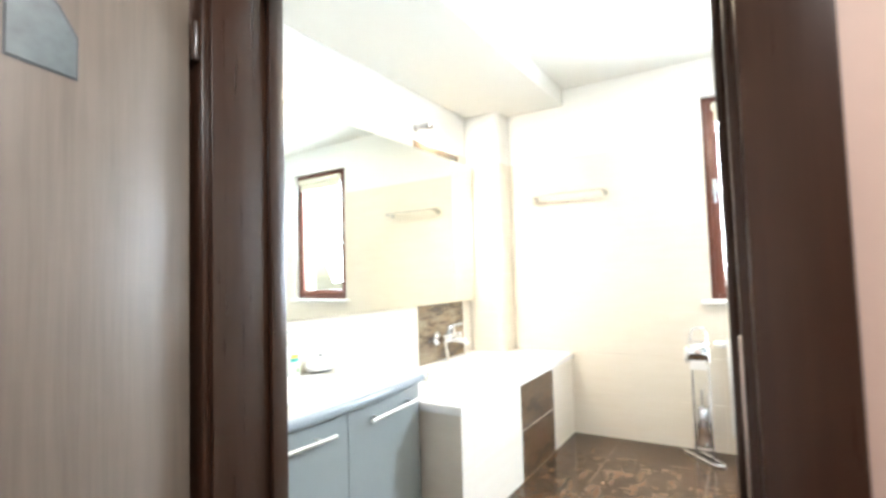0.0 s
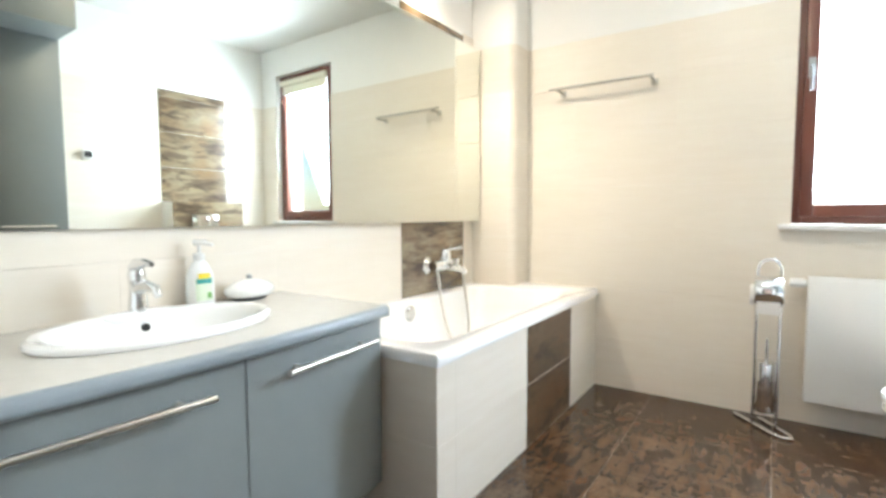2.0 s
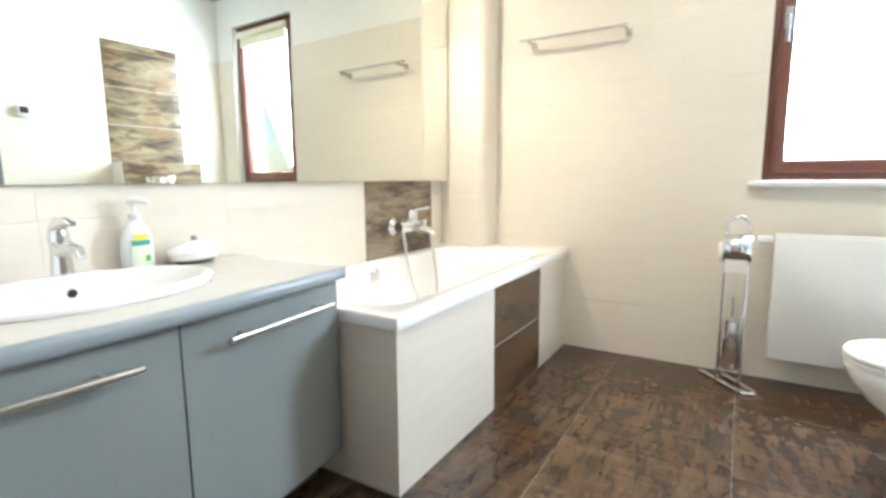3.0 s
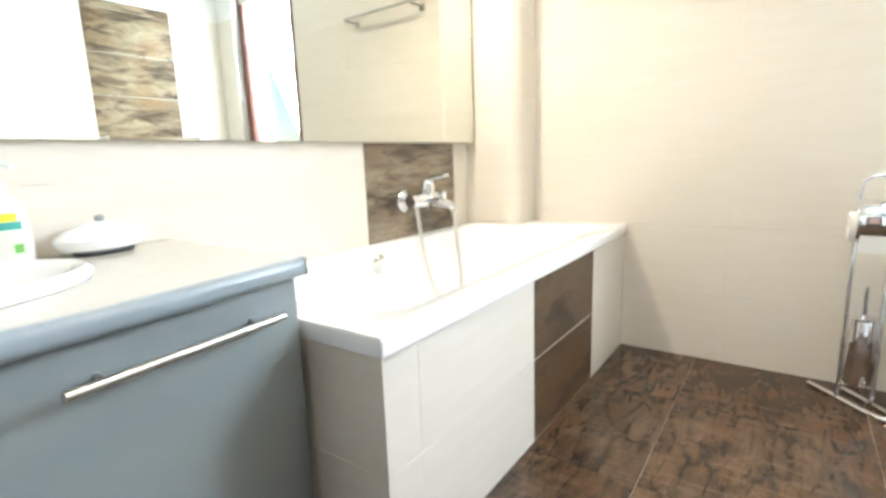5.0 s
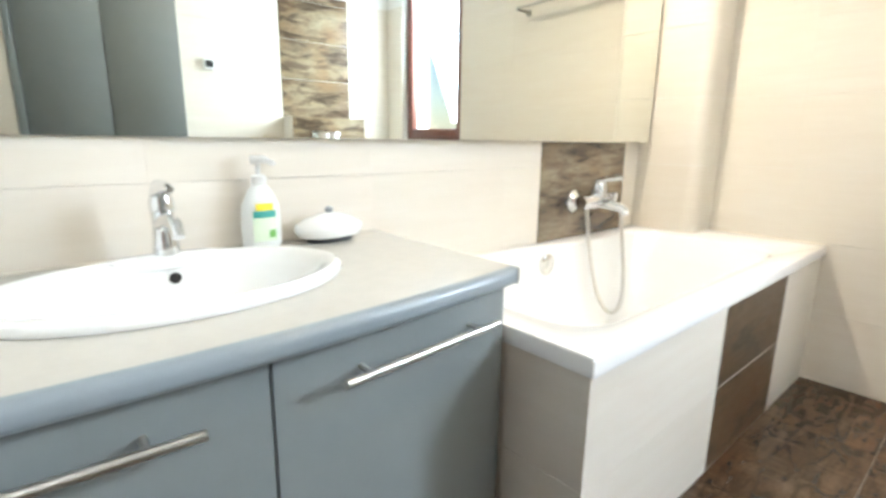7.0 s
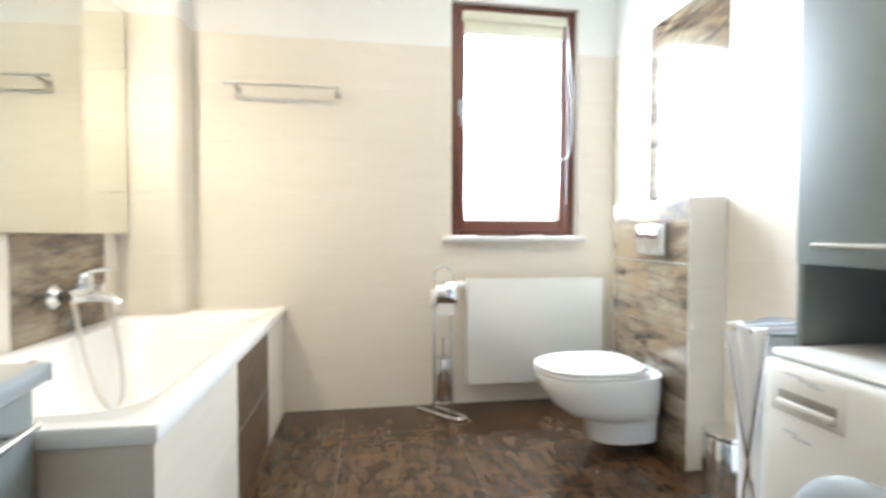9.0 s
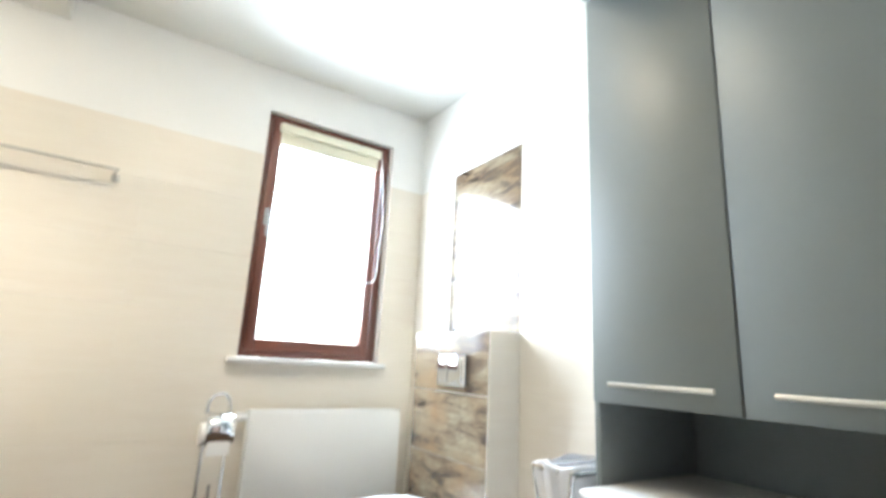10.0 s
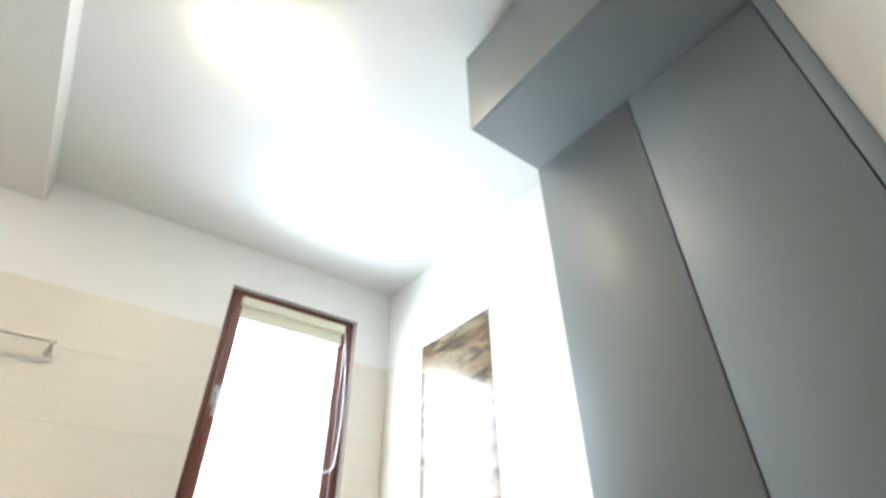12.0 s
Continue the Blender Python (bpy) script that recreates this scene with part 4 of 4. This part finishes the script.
for y, z, w in ((WY1 - 0.095, 0.712, 0.045), (WY1 - 0.135, 0.705, 0.05), (WY1 - 0.155, 0.698, 0.04)):
    part("print", block(WXF - 0.0032, WXF - 0.0018, y - w / 2, y + w / 2, z, z + 0.0045), INK, drawer, "grey printed script")
for y, z, w in ((WY1 - 0.09, 0.572, 0.04), (WY1 - 0.12, 0.564, 0.05), (WY1 - 0.33, 0.615, 0.018), (WY1 - 0.37, 0.615, 0.02), (WY1 - 0.41, 0.615, 0.024), (WY1 - 0.34, 0.58, 0.018)):
    part("print", block(WXF - 0.0012, WXF + 0.0002, y - w / 2, y + w / 2, z, z + 0.0045), INK, washer)
dc = (WXF + 0.002, (WY0 + WY1) / 2, 0.345)
wdoor = part("door_ring", lathe([(0.205, 0.0), (0.205, -0.012), (0.185, -0.030), (0.150, -0.034), (0.135, -0.022), (0.135, 0.0)], dc, 48, "x"), GREYP, washer, "grey porthole ring")
part("door_glass", lathe([(0.134, -0.018), (0.12, -0.010), (0.06, 0.012), (0.01, 0.02)], dc, 40, "x"), plain("dark_porthole_glass", (0.03, 0.035, 0.04), 0.05), washer)
part("plinth", block(WXF + 0.02, WXF + 0.05, WY0 + 0.01, WY1 - 0.01, 0.025, 0.095, 0.004), WASHW, washer)
for y in (WY0 + 0.06, WY1 - 0.06):
    part("foot", lathe([(0.02, 0.0), (0.02, 0.02)], (WXF + 0.08, y, 0.001), 16), BLACKP, washer)
    part("foot", lathe([(0.02, 0.0), (0.02, 0.02)], (2.72, y, 0.001), 16), BLACKP, washer)

# ---- tall cabinet round the washing machine ----
cab = thing("tall_cabinet", "blue-grey laminate cabinet built over the washing machine", "cabinet", at=(2.6, -2.35, 0))
DZ0, DZ1 = 0.97, 2.265
part("side_panel", block(CX + 0.004, XR + 0.006, CY1 - 0.018, CY1, 0, DZ1, 0.001), GREY, cab)
part("side_panel", block(CX - 0.030, XR + 0.006, CY0 - 0.040, CY0 - 0.006, 0, DZ1 - 0.002, 0.001), GREY, cab)
part("niche_floor", block(CX + 0.022, XR, CY0 - 0.005, CY1 - 0.019, DZ0 + 0.004, DZ0 + 0.022), GREY, cab)
part("niche_back", block(XR - 0.004, XR + 0.002, CY0 - 0.005, CY1 - 0.019, 0.0, DZ0), GREY, cab)
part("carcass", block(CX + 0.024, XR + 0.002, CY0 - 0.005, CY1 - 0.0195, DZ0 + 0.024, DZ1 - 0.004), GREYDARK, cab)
for y0, y1 in ((CY0, CYG - 0.003), (CYG + 0.003, CY1)):
    d = part("door", block(CX, CX + 0.019, y0, y1, DZ0, DZ1 - 0.005, 0.001), GREY, cab)
    ya, yb = (y1 - 0.075 - 0.28, y1 - 0.075)
    h = part("handle", tube([(CX - 0.030, ya, DZ0 + 0.05), (CX - 0.030, yb, DZ0 + 0.05)], 0.0065, 12), STEEL, d, "brushed metal bar handle")
    for y in (ya + 0.03, yb - 0.03):
        part("post", tube([(CX - 0.030, y, DZ0 + 0.05), (CX, y, DZ0 + 0.05)], 0.005, 8), STEEL, d)
BX0 = 2.05
header = thing("header_box", "grey laminate box projecting above the cabinet doors", "cabinet", at=(2.45, -2.35, DZ1))
part("underside", block(BX0 + 0.018, XR + 0.004, CY0 - 0.042, CY1, DZ1, DZ1 + 0.018, 0.001), GREY, header)
part("fascia", block(BX0, BX0 + 0.0175, CY0 - 0.042, CY1, DZ1, ZC - 0.05, 0.001), GREY, header)
part("end_panel", block(BX0 + 0.018, XR + 0.004, CY1 - 0.018, CY1 - 0.0005, DZ1 + 0.0185, ZC - 0.05, 0.001), GREY, header)
part("end_panel", block(BX0 + 0.018, 2.359, CY0 - 0.0415, CY0 - 0.024, DZ1 + 0.0185, ZC - 0.05, 0.001), GREY, header)
part("top_panel", block(BX0 + 0.018, XR + 0.004, CY0 - 0.005, CY1 - 0.019, ZC - 0.068, ZC - 0.05, 0.001), GREY, header)
vent = thing("air_vent", "small white plastic vent on the grey box", "vent", at=(BX0, -2.40, 2.40))
part("plate", block(BX0 - 0.010, BX0 - 0.001, -2.455, -2.345, 2.395, 2.505, 0.003), PLASTIC, vent)
part("ring", lathe([(0.040, 0.0), (0.040, -0.004), (0.026, -0.004), (0.026, 0.0)], (BX0 - 0.010, -2.40, 2.45), 32, "x"), GREYP, vent, "grey ring")
part("disc", lathe([(0.020, 0.0), (0.020, -0.004), (0.01, -0.005)], (BX0 - 0.010, -2.40, 2.45), 24, "x"), PLASTIC, vent)

thermo = thing("thermostat", "white room thermostat with a dark display", "thermostat", at=(XR, -1.55, 1.56))
part("housing", block(XR - 0.022, XR - 0.001, -1.595, -1.51, 1.525, 1.605, 0.006), PLASTIC, thermo)
part("display", block(XR - 0.0235, XR - 0.021, -1.58, -1.527, 1.545, 1.592, 0.002), BLACKP, thermo, "dark display")

# ---- tiles ----
MESHES = {}


def tile(w, h, d, material, plane):
    """One tile's mesh, shared by all of its size: w along the wall, h up, d proud of it."""
    key = (round(w, 3), round(h, 3), d, material.name, plane)
    if key not in MESHES:
        e = 0.0003 if material is BEIGE else 0.0007
        a = [(0, 0), (w, 0), (w, h), (0, h)]
        b = [(e, e), (w - e, e), (w - e, h - e), (e, h - e)]
        ring3 = {"y": lambda u, v, t: (u, -t, v), "x": lambda u, v, t: (t, u, v), "-x": lambda u, v, t: (-t, u, v), "z": lambda u, v, t: (u, v, t)}[plane]
        MESHES[key] = to_mesh("tile", loft([[ring3(u, v, 0.0) for u, v in a], [ring3(u, v, d - e) for u, v in a], [ring3(u, v, d) for u, v in b]]), material, 0)
    return MESHES[key]


def lay(parent, plane, origin, u0, u1, v0, v1, tw, th, material, hole=None, us=None, d=0.008, half=False):
    """Covers u0..u1 by v0..v1 of a plane with tiles, leaving out the hole."""
    g = 0.0010 if material is BEIGE else (0.005 if material is PANEL else 0.0024)
    gu = 0.0003 if material is BEIGE else g
    r = 0
    v = v0
    while v < v1 - 0.004:
        vt = min(v + th, v1)
        u = u0 - (tw / 2 if half and r % 2 else 0) + (us or 0) - (tw if us else 0)
        while u < u1 - 0.004:
            ua, ub = max(u, u0), min(u + tw, u1)
            spans = [(ua, ub, v, vt)]
            if hole and ub > hole[0] and ua < hole[1] and vt > hole[2] and v < hole[3]:
                spans = []
                if ua < hole[0]:
                    spans.append((ua, hole[0], v, vt))
                if ub > hole[1]:
                    spans.append((hole[1], ub, v, vt))
                ia, ib = max(ua, hole[0]), min(ub, hole[1])
                if v < hole[2]:
                    spans.append((ia, ib, v, hole[2]))
                if vt > hole[3]:
                    spans.append((ia, ib, hole[3], vt))
            for a, b, c, e in spans:
                if b - a < 0.008 or e - c < 0.008:
                    continue
                ob = new("tile", tile(b - a - gu, e - c - g, d, material, plane))
                ob.parent = parent
                pos = {"y": (a + gu / 2, origin, c + g / 2), "x": (origin, a + gu / 2, c + g / 2), "-x": (origin, a + gu / 2, c + g / 2), "z": (a + gu / 2, c + g / 2, origin)}[plane]
                ob.matrix_parent_inverse = Matrix.Translation(-parent.location)
                ob.location = pos
            u += tw
        v += th
        r += 1


TH, TW = 0.314, 0.60
lay(wall_north, "y", 0.008, 0.306, XR, 0.0, TILE_TOP, TW, TH, BEIGE, (WX0, WX1, WZ0 - 0.031, 3.0), us=0.33)
lay(wall_west, "x", -0.008, YD, -0.98, 0.0, 1.045, TW, TH, BEIGE)
lay(wall_west, "x", -0.008, -0.32, -0.19, 0.0, 2.26, TW, TH, BEIGE)
lay(wall_west, "x", -0.008, -0.98, -0.32, 0.0, 0.613, TW, TH, BEIGE)
lay(wall_west, "x", -0.008, -0.98, -0.32, 0.613, 1.045, 0.66, 0.432, STONE)
lay(wall_west, "x", -0.008, -0.98, -0.32, 2.166, 2.245, 0.50, 0.08, STONE)
lay(wall_west, "x", -0.008, YD, -0.98, 2.166, 2.245, TW, 0.08, BEIGE)
lay(wall_west, "x", -0.008, YD, -0.32, 1.045, 2.166, TW, TH, BEIGE)
lay(wall_east, "-x", XR + 0.008, YD, -1.015, 0.0, TILE_TOP, TW, TH, BEIGE)
lay(wall_east, "-x", XR + 0.008, -1.015, -0.40, QZ, 2.19, 0.62, 0.305, STONE)
lay(wall_east, "-x", XR + 0.008, -0.40, 0.0, 0.0, TILE_TOP, TW, TH, BEIGE)
lay(cistern, "-x", QX + 0.008, QY0, QY1, 0.0, 0.915, 0.70, 0.305, STONE)
lay(cistern, "-x", QX + 0.008, QY0, QY1, 0.915, QZ, 0.70, 0.305, STONE)
lay(cistern, "y", QY0 + 0.008, QX, XR, 0.0, QZ, 0.16, 0.62, BEIGE)
lay(cistern, "z", QZ - 0.010, QX, XR, QY0, QY1, 0.16, 0.60, BEIGE)
part("box_edge", block(QX - 0.001, QX + 0.002, QY0 - 0.0005, QY1, 0.914, 0.919), STEEL, cistern, "thin metal edge strip")
lay(tub_wall, "x", TUB_X - 0.016, TUB_Y + 0.006, -1.05, 0.0, TUB_Z - 0.044, 0.60, 0.296, BEIGE, us=0.12)
lay(tub_wall, "x", TUB_X - 0.016, -0.465, -0.001, 0.0, TUB_Z - 0.044, 0.60, 0.70, BEIGE)
lay(tub_wall, "x", TUB_X - 0.016, -1.05, -0.465, 0.0, TUB_Z - 0.044, 0.59, 0.296, PANEL)
lay(tub_wall, "y", TUB_Y + 0.014, 0.005, TUB_X - 0.007, 0.0, TUB_Z - 0.044, 0.60, 0.296, BEIGE, us=0.56)
part("joint", block(TUB_X - 0.016, TUB_X - 0.0085, -1.047, -0.468, 0.2945, 0.2985), GROUT, tub_wall, "pale grout joint")
# tiles that wrap the pipe chase
v = 0.0
while v < TILE_TOP - 0.01:
    vt = min(v + TH, TILE_TOP)
    outer = [(0.001, -0.198)] + arc(0.25, -0.135, 0.063, -90, 0, 8) + [(0.313, -0.001)]
    inner = [(0.306, -0.001)] + arc(0.25, -0.135, 0.056, 0, -90, 8) + [(0.001, -0.191)]
    part("tile", prism(outer + inner, v + 0.001, vt - 0.001), BEIGE, chase)
    v += TH
lay(floor, "z", -0.008, TUB_X - 0.01, XR, -3.5, 0.0, 0.60, 0.60, FLOORT, us=0.35)
lay(floor, "z", -0.008, 0.0, TUB_X - 0.01, -3.5, TUB_Y, 0.60, 0.60, FLOORT)
lay(floor, "z", -0.008, 0.75, 3.1, -5.45, -3.5, 0.60, 0.60, FLOORT)
